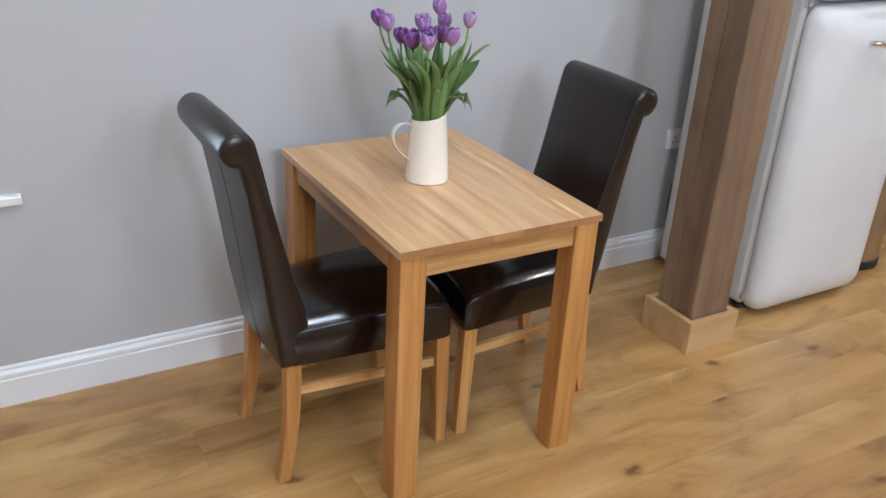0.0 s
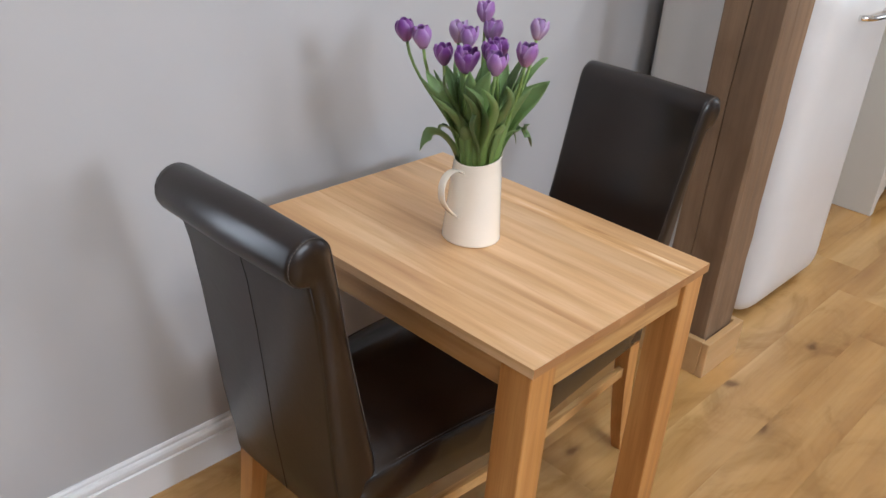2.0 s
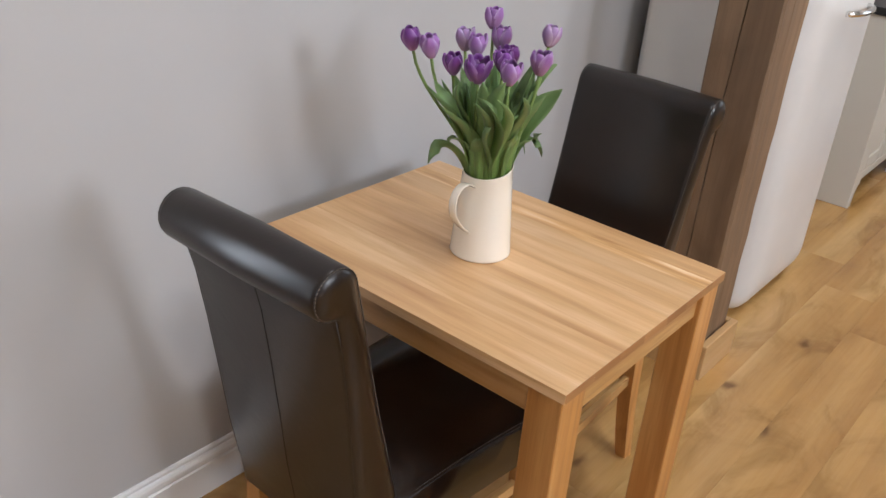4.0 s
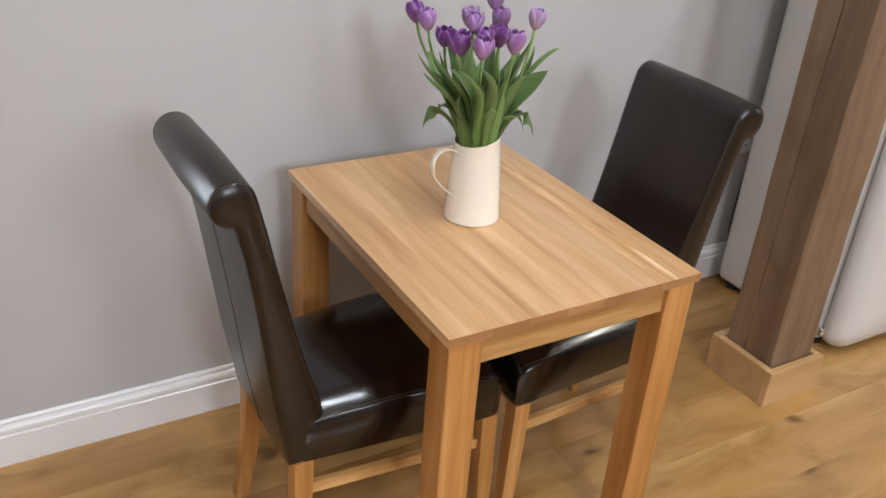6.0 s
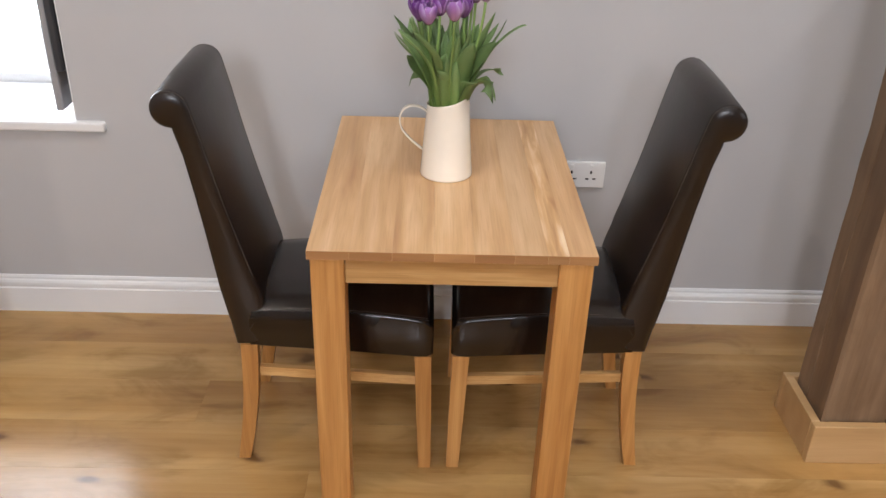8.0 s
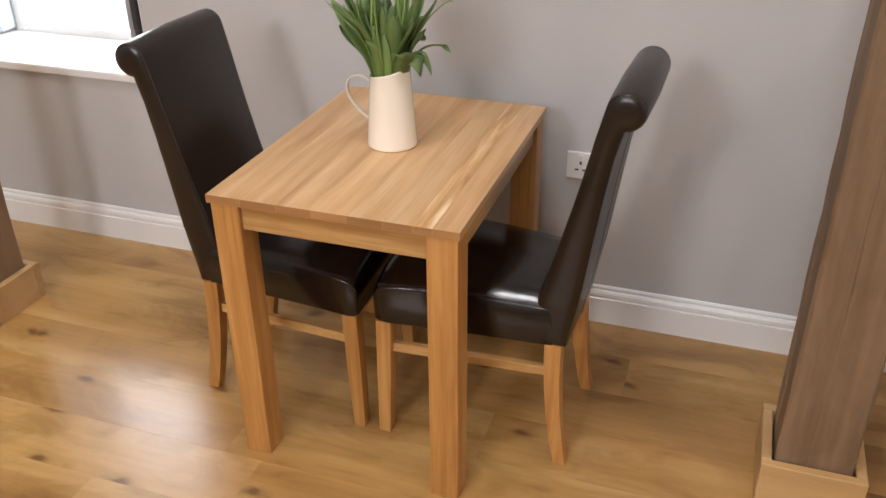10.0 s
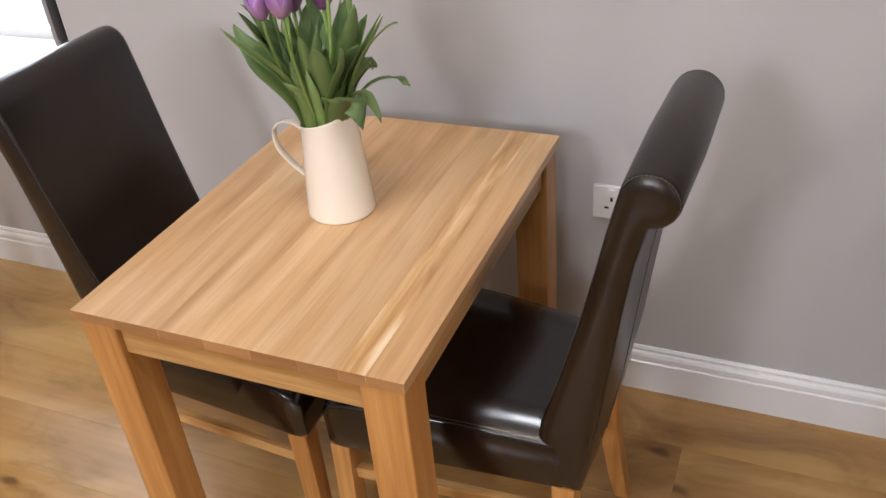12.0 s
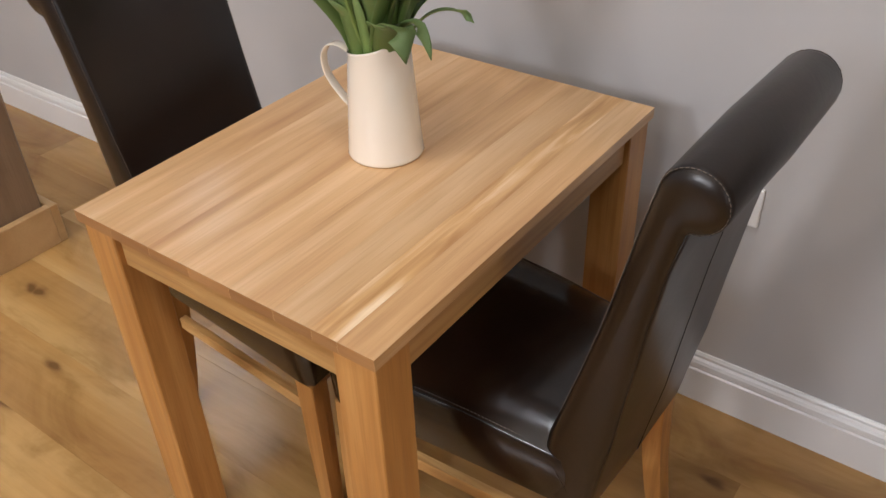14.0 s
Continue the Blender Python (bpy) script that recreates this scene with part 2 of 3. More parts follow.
PLINTH = wood("pale_oak_plinth", (0.45, 0.272, 0.115), (0.53, 0.332, 0.150), (0.59, 0.382, 0.185), 0, 0.5, 9, 0.0, 0.06)
LEATHER = leather("dark_brown_leather", (0.0074, 0.0042, 0.0031), (0.0165, 0.0088, 0.0057), 0.29)
SEAT_LEATHER = leather("polished_brown_leather", (0.0060, 0.0036, 0.0028), (0.0125, 0.0070, 0.0050), 0.165)
THREAD = plain("pale_thread", (0.14, 0.115, 0.095), 0.7)
SEAM = plain("leather_seam", (0.010, 0.007, 0.006), 0.45)
ENAMEL = plain("cream_enamel", (0.87, 0.80, 0.69), 0.13, 0.0, 0.5, 0.5)
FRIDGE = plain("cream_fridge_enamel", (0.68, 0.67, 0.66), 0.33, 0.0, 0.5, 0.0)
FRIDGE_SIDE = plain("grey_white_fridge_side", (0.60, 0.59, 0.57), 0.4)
CHROME = plain("chrome", (0.8, 0.8, 0.8), 0.12, 1.0)
STEEL = plain("brushed_steel", (0.52, 0.47, 0.40), 0.32, 1.0)
BLACK = plain("black_plastic", (0.015, 0.015, 0.016), 0.4)
PLASTIC = plain("white_plastic", (0.80, 0.80, 0.79), 0.35)
CREAM = paint("cream_cabinet_paint", (0.62, 0.59, 0.53), 0.45, 0.03, 0.4)
GREY_FRAME = plain("anthracite_frame", (0.035, 0.037, 0.042), 0.45)
PALE_GREY = plain("pale_grey_seal", (0.30, 0.30, 0.31), 0.5)
BOARD = paint("pale_blue_boards", (0.62, 0.70, 0.74), 0.6, 0.05)
LEAF = plant("tulip_leaf", (0.165, 0.275, 0.055), (0.225, 0.345, 0.135), 0.33, 0.28, 0.3)
STEM = plant("tulip_stem", (0.24, 0.36, 0.10), (0.28, 0.40, 0.13), 0.45, 0.0, 0.2)
PETALS = (plant("purple_petal", (0.50, 0.24, 0.50), (0.21, 0.048, 0.30), 0.42, 0.25, 0.35, (0.50, 0.30, 0.62)),
          plant("mauve_petal", (0.60, 0.35, 0.56), (0.36, 0.16, 0.46), 0.42, 0.25, 0.35, (0.62, 0.45, 0.71)),
          plant("lilac_petal", (0.66, 0.47, 0.65), (0.50, 0.31, 0.60), 0.42, 0.25, 0.35, (0.74, 0.60, 0.80)))

# ---- mesh helpers ----
def link_mesh(name, bm, mat, smooth=False):
    me = bpy.data.meshes.new(name)
    bmesh.ops.recalc_face_normals(bm, faces=bm.faces[:])
    bm.to_mesh(me)
    bm.free()
    for m in mat if isinstance(mat, tuple) else (mat,):
        me.materials.append(m)
    if smooth:
        for p in me.polygons:
            p.use_smooth = True
    return me


def part(name, bm, mat, parent=None, label="", smooth=False, at=None):
    ob = new(name, link_mesh(name, bm, mat, smooth))
    if parent:
        ob.parent = parent
    if at is not None:
        ob.matrix_basis = at
    return tagged(ob, label) if label else ob


def thing(name, m, label, category, group="", kind=""):
    ob = new(name)
    ob.empty_display_size = 0.1
    ob.matrix_basis = m
    return tagged(ob, label, category, group, kind)


def setting(name, bm, mat, label, category):
    return tagged(part(name, bm, mat), label, category, kind="structure")


def box(bm, x0, x1, y0, y1, z0, z1, r=0.0, seg=2):
    vs = [bm.verts.new((x, y, z)) for x in (x0, x1) for y in (y0, y1) for z in (z0, z1)]
    fs = [bm.faces.new([vs[i] for i in q]) for q in ((0, 1, 3, 2), (4, 6, 7, 5), (0, 4, 5, 1), (2, 3, 7, 6), (0, 2, 6, 4), (1, 5, 7, 3))]
    if r:
        es = list({e for f in fs for e in f.edges})
        bmesh.ops.bevel(bm, geom=es, offset=r, segments=seg, profile=0.5, affect="EDGES")
    return bm


def solid(x0, x1, y0, y1, z0, z1, r=0.0, seg=2):
    return box(bmesh.new(), x0, x1, y0, y1, z0, z1, r, seg)


def loft(bm, rings, closed=True, cap=True):
    """Faces between rings of equally many points."""
    vr = [[bm.verts.new(p) for p in ring] for ring in rings]
    n = len(vr[0])
    for a, b in zip(vr, vr[1:]):
        for i in range(n if closed else n - 1):
            j = (i + 1) % n
            bm.faces.new((a[i], a[j], b[j], b[i]))
    if cap:
        bm.faces.new(vr[0][::-1])
        bm.faces.new(vr[-1])
    return vr


def tube(bm, pts, r, n=6, cap=True):
    pts = [Vector(p) for p in pts]
    rings = []
    side = None
    for i, p in enumerate(pts):
        d = (pts[min(i + 1, len(pts) - 1)] - pts[max(i - 1, 0)]).normalized()
        if side is None:
            side = d.orthogonal().normalized()
        side = (side - d * side.dot(d)).normalized()
        up = d.cross(side)
        rr = r[i] if isinstance(r, (list, tuple)) else r
        rings.append([p + rr * (math.cos(a) * side + math.sin(a) * up) for a in (2 * math.pi * k / n for k in range(n))])
    loft(bm, rings, True, cap)
    return bm


def lathe(bm, profile, n=40, cx=0.0, cy=0.0, shear=None):
    rings = []
    for r, z in profile:
        ring = []
        for k in range(n):
            a = 2 * math.pi * k / n
            x, y = r * math.cos(a), r * math.sin(a)
            ring.append((cx + x, cy + y, z + (shear(x, y, z) if shear else 0)))
        rings.append(ring)
    loft(bm, rings, True, True)
    return bm


def bezier(p0, p1, p2, p3, n):
    p0, p1, p2, p3 = map(Vector, (p0, p1, p2, p3))
    return [(1 - t) ** 3 * p0 + 3 * (1 - t) ** 2 * t * p1 + 3 * (1 - t) * t * t * p2 + t ** 3 * p3 for t in (i / n for i in range(n + 1))]


# ---- room ----
WEST, WY = -3.2, 0.914
WX0, WX1, WZ0, WZ1 = -1.69, -0.803, 0.669, 1.95

bm = bmesh.new()
box(bm, WEST, WX0, WY, WY + 0.40, 0, CEIL)
box(bm, WX1, EAST, WY, WY + 0.40, 0, CEIL)
box(bm, WX0, WX1, WY, WY + 0.40, 0, WZ0 - 0.03)
box(bm, WX0, WX1, WY, WY + 0.40, WZ1, CEIL)
setting("wall_north", bm, WALL, "warm grey painted plaster wall with a deep window", "wall")
bm = bmesh.new()
SW = ((-0.91, 0.01), (0.69, 1.61))
box(bm, WEST, SW[0][0], SOUTH - 0.3, SOUTH, 0, CEIL)
box(bm, SW[0][1], SW[1][0], SOUTH - 0.3, SOUTH, 0, CEIL)
box(bm, SW[1][1], EAST, SOUTH - 0.3, SOUTH, 0, CEIL)
for a, b in SW:
    box(bm, a, b, SOUTH - 0.3, SOUTH, 0, 2.42)
    box(bm, a, b, SOUTH - 0.3, SOUTH, 3.6, CEIL)
setting("wall_south", bm, WALL, "plain grey painted wall with two high windows", "wall")
setting("wall_west", solid(WEST - 0.2, WEST, SOUTH - 0.3, WY + 0.4, 0, CEIL), WALL, "plain grey painted wall closing the room", "wall")
bm = bmesh.new()
box(bm, EAST, EAST + 0.2, SOUTH - 0.3, -2.8, 0, CEIL)
box(bm, EAST, EAST + 0.2, -1.0, WY + 0.4, 0, CEIL)
box(bm, EAST, EAST + 0.2, -2.8, -1.0, 0, 1.05)
box(bm, EAST, EAST + 0.2, -2.8, -1.0, 2.45, CEIL)
# frame for the added east fill light, out of view
we = thing("window_5", pose(0, 0, 0), "unseen wide white-framed window added for fill light from the east", "window", kind="structure")
bmf = bmesh.new()
for c, d, z0, z1 in ((-2.8, -2.75, 1.05, 2.45), (-1.05, -1.0, 1.05, 2.45), (-2.75, -1.05, 1.05, 1.1), (-2.75, -1.05, 2.4, 2.45)):
    box(bmf, EAST + 0.10, EAST + 0.16, c, d, z0, z1)
part("window_frame", bmf, WHITE, we)
setting("wall_east", bm, WALL, "plain grey painted wall behind the kitchen", "wall")
RX0, RX1, RY0, RY1 = 0.14, 0.76, -0.91, -0.33
bm = bmesh.new()
box(bm, WEST - 0.2, RX0, SOUTH - 0.3, WY + 0.4, CEIL, CEIL + 0.1)
box(bm, RX1, EAST + 0.2, SOUTH - 0.3, WY + 0.4, CEIL, CEIL + 0.1)
box(bm, RX0, RX1, SOUTH - 0.3, RY0, CEIL, CEIL + 0.1)
box(bm, RX0, RX1, RY1, WY + 0.4, CEIL, CEIL + 0.1)
rw = thing("window_4", pose(0, 0, 0), "white-framed roof window in the ceiling", "window", kind="structure")
bmf = bmesh.new()
for a, b, c, d in ((RX0, RX0 + 0.04, RY0, RY1), (RX1 - 0.04, RX1, RY0, RY1), (RX0 + 0.04, RX1 - 0.04, RY0, RY0 + 0.04), (RX0 + 0.04, RX1 - 0.04, RY1 - 0.04, RY1)):
    box(bmf, a, b, c, d, CEIL + 0.01, CEIL + 0.09)
part("window_frame", bmf, WHITE, rw)
setting("ceiling", bm, CEILING, "plain white painted ceiling", "ceiling")
setting("floor", solid(WEST, EAST, SOUTH, WY, -0.08, -0.013), OAK_END, "golden oak plank floor with dark knots", "floor")
floor = bpy.data.objects["floor"]


def skirting(name, x0, x1):
    prof = ((0, 0), (-0.019, 0), (-0.019, 0.088), (-0.0145, 0.091), (-0.0145, 0.094), (-0.0165, 0.098), (-0.0160, 0.108), (-0.0125, 0.114), (-0.0065, 0.117), (-0.0065, 0.121), (-0.0080, 0.125), (-0.004, 0.131), (0, 0.131))
    bm = bmesh.new()
    loft(bm, [[(x, WY + y, z) for y, z in prof] for x in (x0, x1)])
    return setting(name, bm, WHITE, "white gloss moulded skirting board", "skirting board")


skirting("baseboard", WEST, EAST)

# window beside the table
win = thing("window_1", pose(0, 0, 0), "deep white window with an open dark casement", "window", kind="structure")
part("window_sill", solid(WX0 - 0.10, WX1 + 0.085, WY - 0.022, WY + 0.345, WZ0 - 0.03, WZ0, 0.006), WHITE, win, "white painted window board")
part("reveal", solid(WX1 - 0.004, WX1 + 0.0, WY + 0.002, WY + 0.34, WZ0 + 0.002, WZ1), WHITE, win)
bm = bmesh.new()
fy0, fy1 = WY + 0.345, WY + 0.395
for a, b, c, d in ((WX0, WX0 + 0.05, WZ0 - 0.03, WZ1), (WX1 - 0.05, WX1, WZ0 - 0.03, WZ1), (WX0 + 0.05, WX1 - 0.05, WZ0 - 0.03, WZ0 + 0.03), (WX0 + 0.05, WX1 - 0.05, WZ1 - 0.05, WZ1)):
    box(bm, a, b, fy0, fy1, c, d, 0.004, 1)
part("window_frame", bm, WHITE, win, "white window frame")
# boarded left reveal
for i in range(4):
    y0 = WY + 0.015 + i * 0.082
    part("board", solid(WX0 + 0.001, WX0 + 0.016, y0, y0 + 0.076, WZ0 + 0.012, WZ1 - 0.01, 0.003, 1), BOARD, win)
# casement turned inwards against the reveal
cas = part("casement", solid(WX1 - 0.030, WX1 - 0.008, WY - 0.012, WY + 0.33, WZ0 + 0.150, WZ1 - 0.06, 0.004, 1), GREY_FRAME, win, "anthracite casement, open")
part("seal", solid(WX1 - 0.052, WX1 - 0.0305, WY - 0.004, WY + 0.33, WZ0 + 0.03, WZ1 - 0.06, 0.003, 1), PALE_GREY, cas)

for i, (a, b) in enumerate(SW):
    w = thing("window_%d" % (i + 2), pose(0, 0, 0), "tall white-framed high window", "window", kind="structure")
    bm = bmesh.new()
    y0, y1 = SOUTH - 0.2, SOUTH - 0.14
    for x0, x1, z0, z1 in ((a, a + 0.05, 2.42, 3.6), (b - 0.05, b, 2.42, 3.6), (a + 0.05, b - 0.05, 2.42, 2.47), (a + 0.05, b - 0.05, 3.55, 3.6)):
        box(bm, x0, x1, y0, y1, z0, z1)
    part("window_frame", bm, WHITE, w)

# unseen trim rings that go with the added fill lamps
for lx, ly, watts in LAMPS:
    lamp = thing("ceiling_downlight", pose(lx, ly, CEIL), "unseen round ceiling downlight added to hold a fill lamp", "downlight", "ceiling downlights")
    part("trim_ring", lathe(bmesh.new(), ((0.062, -0.001), (0.075, -0.001), (0.075, -0.008), (0.062, -0.010)), 24), WHITE, lamp)

# bright outdoors beyond the window
m, nodes, links, bsdf = material("bright_outdoors")
bsdf.inputs["Base Color"].default_value = (0.8, 0.85, 0.9, 1)
bsdf.inputs["Emission Color"].default_value = (0.92, 0.97, 1.0, 1)
bsdf.inputs["Emission Strength"].default_value = 7.0
setting("backdrop", solid(-9, 6, 5.0, 5.1, -1, 6), m, "overexposed white daylight beyond the window", "backdrop")
setting("ground", solid(-60, 60, WY + 0.4, 120, -0.3, -0.15), paint("grey_paving", (0.35, 0.35, 0.34), 0.9), "pale paving outside the window", "ground")


# ---- posts ----
def post(x0, x1, y0, y1, seed):
    cx, cy = (x0 + x1) / 2, (y0 + y1) / 2
    p = thing("timber_post", pose(cx, cy, 0), "weathered grey-brown oak post with a pale plinth, on the floor", "post", "timber posts")
    rnd = random.Random(seed)
    hx, hy, n = (x1 - x0) / 2, (y1 - y0) / 2, 44
    bm = bmesh.new()
    rings = []
    for i in range(n + 1):
        z = CEIL * i / n
        j = [rnd.uniform(-0.0018, 0.0018) for _ in range(8)]
        c = 0.007 + rnd.uniform(-0.002, 0.002)
        w = 0.010 * math.sin(z * 1.7 + seed) + rnd.uniform(-0.003, 0.003)
        # the crack: a narrow slot in the face towards -x and in that towards -y
        a, b, q = -hx, hx, rnd.uniform(0.0012, 0.0032)
        k = a + (b - a) * 0.36 + w
        rings.append([(a + c, -hy + j[0], z), (k - q, -hy + j[0], z), (k, -hy + 0.0012, z), (k + q, -hy + j[0], z), (b - c, -hy + j[1], z), (b + j[2], -hy + c, z), (b + j[3], hy - c, z),
                      (b - c, hy + j[4], z), (a + c, hy + j[5], z), (a + j[6], hy - c, z), (a + j[6], 0.0095 + q + w, z), (a + 0.020, 0.0095 + w, z), (a + j[7], 0.0095 - q + w, z), (a + j[7], -hy + c, z)])
    loft(bm, rings)
    part("shaft", bm, POST, p)
    g, t, H = 0.006, 0.024, 0.125
    for a, b, c, d in ((-hx - g - t, hx + g + t, -hy - g - t, -hy - g), (-hx - g - t, hx + g + t, hy + g, hy + g + t), (-hx - g - t, -hx - g, -hy - g + 0.0005, hy + g - 0.0005), (hx + g, hx + g + t, -hy - g + 0.0005, hy + g - 0.0005)):
        part("plinth_board", solid(a, b, c, d, 0, H, 0.002, 1), PLINTH, p, "pale oak plinth board")


post(1.313, 1.489, 0.257, 0.438, 1)
post(-1.273, -1.084, 0.262, 0.448, 2)


# ---- table ----
TX, TY, TZ = 0.60, 0.791, 0.75
table = thing("dining_table", pose(0, 0, 0), "small solid oak dining table with square legs", "table")
cuts = (0.0, 0.088, 0.176, 0.262, 0.345, 0.428, 0.496, 0.540, 0.60)
for a, b in zip(cuts, cuts[1:]):
    bm = solid(a - TX / 2 + 0.00004, b - TX / 2 - 0.00004, -TY / 2, TY / 2, -0.020, 0.0, 0.0002, 1)
    bm.normal_update()
    for f in bm.faces:
        f.material_index = 1 if abs(f.normal.y) > 0.8 else 0
    part("tabletop_stave", bm, (OAK_STREAK if 0.49 < a < 0.53 else OAK_TOP, OAK_END), table, at=pose(TX / 2, TY / 2, TZ))
o, L = 0.006, 0.071
for x in (o, TX - o - L):
    for y in (o, TY - o - L):
        part("leg", solid(-L / 2, L / 2, -L / 2, L / 2, 0, TZ - 0.0203, 0.002, 1), OAK_LEG, table, at=pose(x + L / 2, y + L / 2, 0))
for y in (o + 0.010, TY - o - 0.010 - 0.02):
    part("rail", solid(o + L + 0.0003, TX - o - L - 0.0003, y, y + 0.02, TZ - 0.084, TZ - 0.0203, 0.0012, 1), OAK_RAIL, table)
for x in (o + 0.010, TX - o - 0.010 - 0.02):
    part("rail", solid(x, x + 0.02, o + L + 0.0003, TY - o - L - 0.0003, TZ - 0.084, TZ - 0.0203, 0.0012, 1), OAK_RAIL_Y, table)


# ---- chairs ----
def back_outline():
    """Side outline of the scroll backrest, counted from the front bottom upwards and round."""
    front = [(-0.142, 0.357), (-0.155, 0.44), (-0.164, 0.50)]
    front += [(-0.164 - 0.116 * t - 0.006 * math.sin(math.pi * t), 0.50 + 0.465 * t) for t in (i / 8 for i in range(1, 9))]
    cx, cz, r = -0.3265, 0.9675, 0.0430
    roll = [(cx + r * math.cos(a), cz + r * math.sin(a)) for a in (radians(8 + 17.5 * k) for k in range(16))]
    rear = [(-0.3265, 0.922), (-0.311, 0.86), (-0.295, 0.76), (-0.279, 0.64), (-0.264, 0.52), (-0.248, 0.43), (-0.236, 0.357)]
    return front[:-1] + roll, rear


def dining_chair(m):
    ch = thing("dining_chair", m, "dark brown leather scroll-back dining chair with oak legs", "chair", "chairs at the table")
    fr, rear = back_outline()
    prof = fr + rear

    def half(z):
        return 0.170 + 0.014 * max(0.0, (z - 0.42) / 0.58)

    # shell of the back, rounded along both sides
    bm = bmesh.new()
    rings = []
    for s, inset in ((-1.018, 0.024), (-1.010, 0.015), (-0.992, 0.0070), (-0.968, 0.0020), (-0.93, 0.0), (0.0, -0.003), (0.93, 0.0), (0.968, 0.0020), (0.992, 0.0070), (1.010, 0.015), (1.018, 0.024)):
        ring = []
        for i, (x, z) in enumerate(prof):
            a, b = Vector(prof[i - 1]), Vector(prof[(i + 1) % len(prof)])
            t = (b - a).normalized()
            nrm = Vector((t.y, -t.x))
            ring.append((x - nrm.x * inset, s * half(z), z - nrm.y * inset))
        rings.append(ring)
    loft(bm, rings)
    back = part("backrest", bm, LEATHER, ch, smooth=True)
    bev = back.modifiers.new("soft", "BEVEL")
    bev.width, bev.segments, bev.limit_method, bev.angle_limit = 0.004, 2, "ANGLE", radians(50)

    # seat cushion: a domed, rounded block that narrows to the back
    bm = bmesh.new()
    nx, xs0, xs1 = 14, -0.205, 0.248
    rings = []
    for i in range(nx + 1):
        u = i / nx
        x = xs0 + (xs1 - xs0) * (1 - (1 - u) ** 1.25)
        hw = 0.173 + 0.049 * u
        e = 0.024 * max(0.0, (u - 0.86) / 0.14) ** 2
        top = 0.486 + 0.010 * math.sin(math.pi * min(1, u * 1.02)) - e * 0.9
        hw -= e * 0.5
        sec = []
        for k in range(13):
            q = math.cos(radians(15 * k))
            y = hw * math.copysign(abs(q) ** 0.55, q)
            sec.append((y, top + 0.015 - 0.042 * abs(y / hw) ** 4.2))
        sec += [(-hw, 0.41), (-hw + 0.003, 0.357 + e * 0.2), (hw - 0.003, 0.357 + e * 0.2), (hw, 0.41)]
        rings.append([(x, y, z) for y, z in sec])
    loft(bm, rings)
    seat = part("seat", bm, SEAT_LEATHER, ch, smooth=True)
    bev = seat.modifiers.new("soft", "BEVEL")
    bev.width, bev.segments, bev.limit_method, bev.angle_limit = 0.008, 3, "ANGLE", radians(50)

    # seams with pale stitching
    def seam(pts, parent, off):
        part("seam", tube(bmesh.new(), pts, 0.0010, 5), SEAM, parent, smooth=True)
        bm = bmesh.new()
        pts = [Vector(p) for p in pts]
        run, nxt = 0.0, 0.0
        for a, b in zip(pts, pts[1:]):
            d = (b - a).length
            while nxt < run + d:
                p = a + (b - a) * ((nxt - run) / d) + Vector(off)
                t = (b - a).normalized() * 0.0019
                tube(bm, (p - t, p + t), 0.0006, 4)
                nxt += 0.0065
            run += d
        part("stitching", bm, THREAD, parent, "pale stitching")

    for s in (-1, 1):
        skin = []
        for i, (x, z) in enumerate(prof):
            a, b = Vector(prof[i - 1]), Vector(prof[(i + 1) % len(prof)])
            t = (b - a).normalized()
            skin.append((x - t.y * 0.0022, s * half(z) * 0.970, z + t.x * 0.0022))
        seam(skin[3:len(fr)], back, (0.0004, s * 0.0016, 0.0006))
        part("seam", tube(bmesh.new(), skin[len(fr):-1], 0.0010, 5), SEAM, back, smooth=True)
        seam([(xs0 + 0.06 + 0.38 * t, s * (0.175 + 0.0375 * t), 0.4640 + 0.009 * math.sin(math.pi * t)) for t in (i / 10 for i in range(11))], seat, (0, -s * 0.004, 0.0035))
        part("corner_seam", tube(bmesh.new(), [(-0.180, s * 0.1738, 0.440), (-0.225, s * 0.1705, 0.365)], 0.0015, 5), SEAM, seat)
    part("centre_seam", tube(bmesh.new(), [(x - 0.0030, 0.0, z) for x, z in rear], 0.0010, 5), SEAM, back)

    # legs
    for s in (-1, 1):
        bm = bmesh.new()
        rings = []
        for t in (0, 0.5, 1.0):
            h = 0.0165 + 0.0045 * t
            x, y, z = 0.233 - 0.010 * t, s * (0.195 - 0.004 * t), 0.358 * t
            rings.append([(x - h, y - h, z), (x + h, y - h, z), (x + h, y + h, z), (x - h, y + h, z)])
        loft(bm, rings)
        bmesh.ops.bevel(bm, geom=[e for e in bm.edges if abs((e.verts[0].co - e.verts[1].co).z) > 0.1], offset=0.002, segments=1, affect="EDGES")
        part("front_leg", bm, OAK_LEG, ch)
        bm = bmesh.new()
        rings = []
        for i in range(9):
            t = i / 8
            h = 0.016 + 0.005 * t
            x, y, z = -0.206 - 0.037 * (1 - t) ** 2.0, s * (0.152 + 0.012 * (1 - t)), 0.360 * t
            rings.append([(x - h, y - h, z), (x + h, y - h, z), (x + h, y + h, z), (x - h, y + h, z)])
        loft(bm, rings)
        bmesh.ops.bevel(bm, geom=[e for e in bm.edges if abs((e.verts[0].co - e.verts[1].co).z) > 0.03], offset=0.002, segments=1, affect="EDGES")
        part("back_leg", bm, OAK_LEG, ch)
        bm = bmesh.new()
        loft(bm, [[(x, y - 0.008, 0.262), (x, y + 0.008, 0.262), (x, y + 0.008, 0.288), (x, y - 0.008, 0.288)] for x, y in ((-0.186, s * 0.156), (0.205, s * 0.188))])
        part("stretcher", bm, OAK_RAIL, ch)
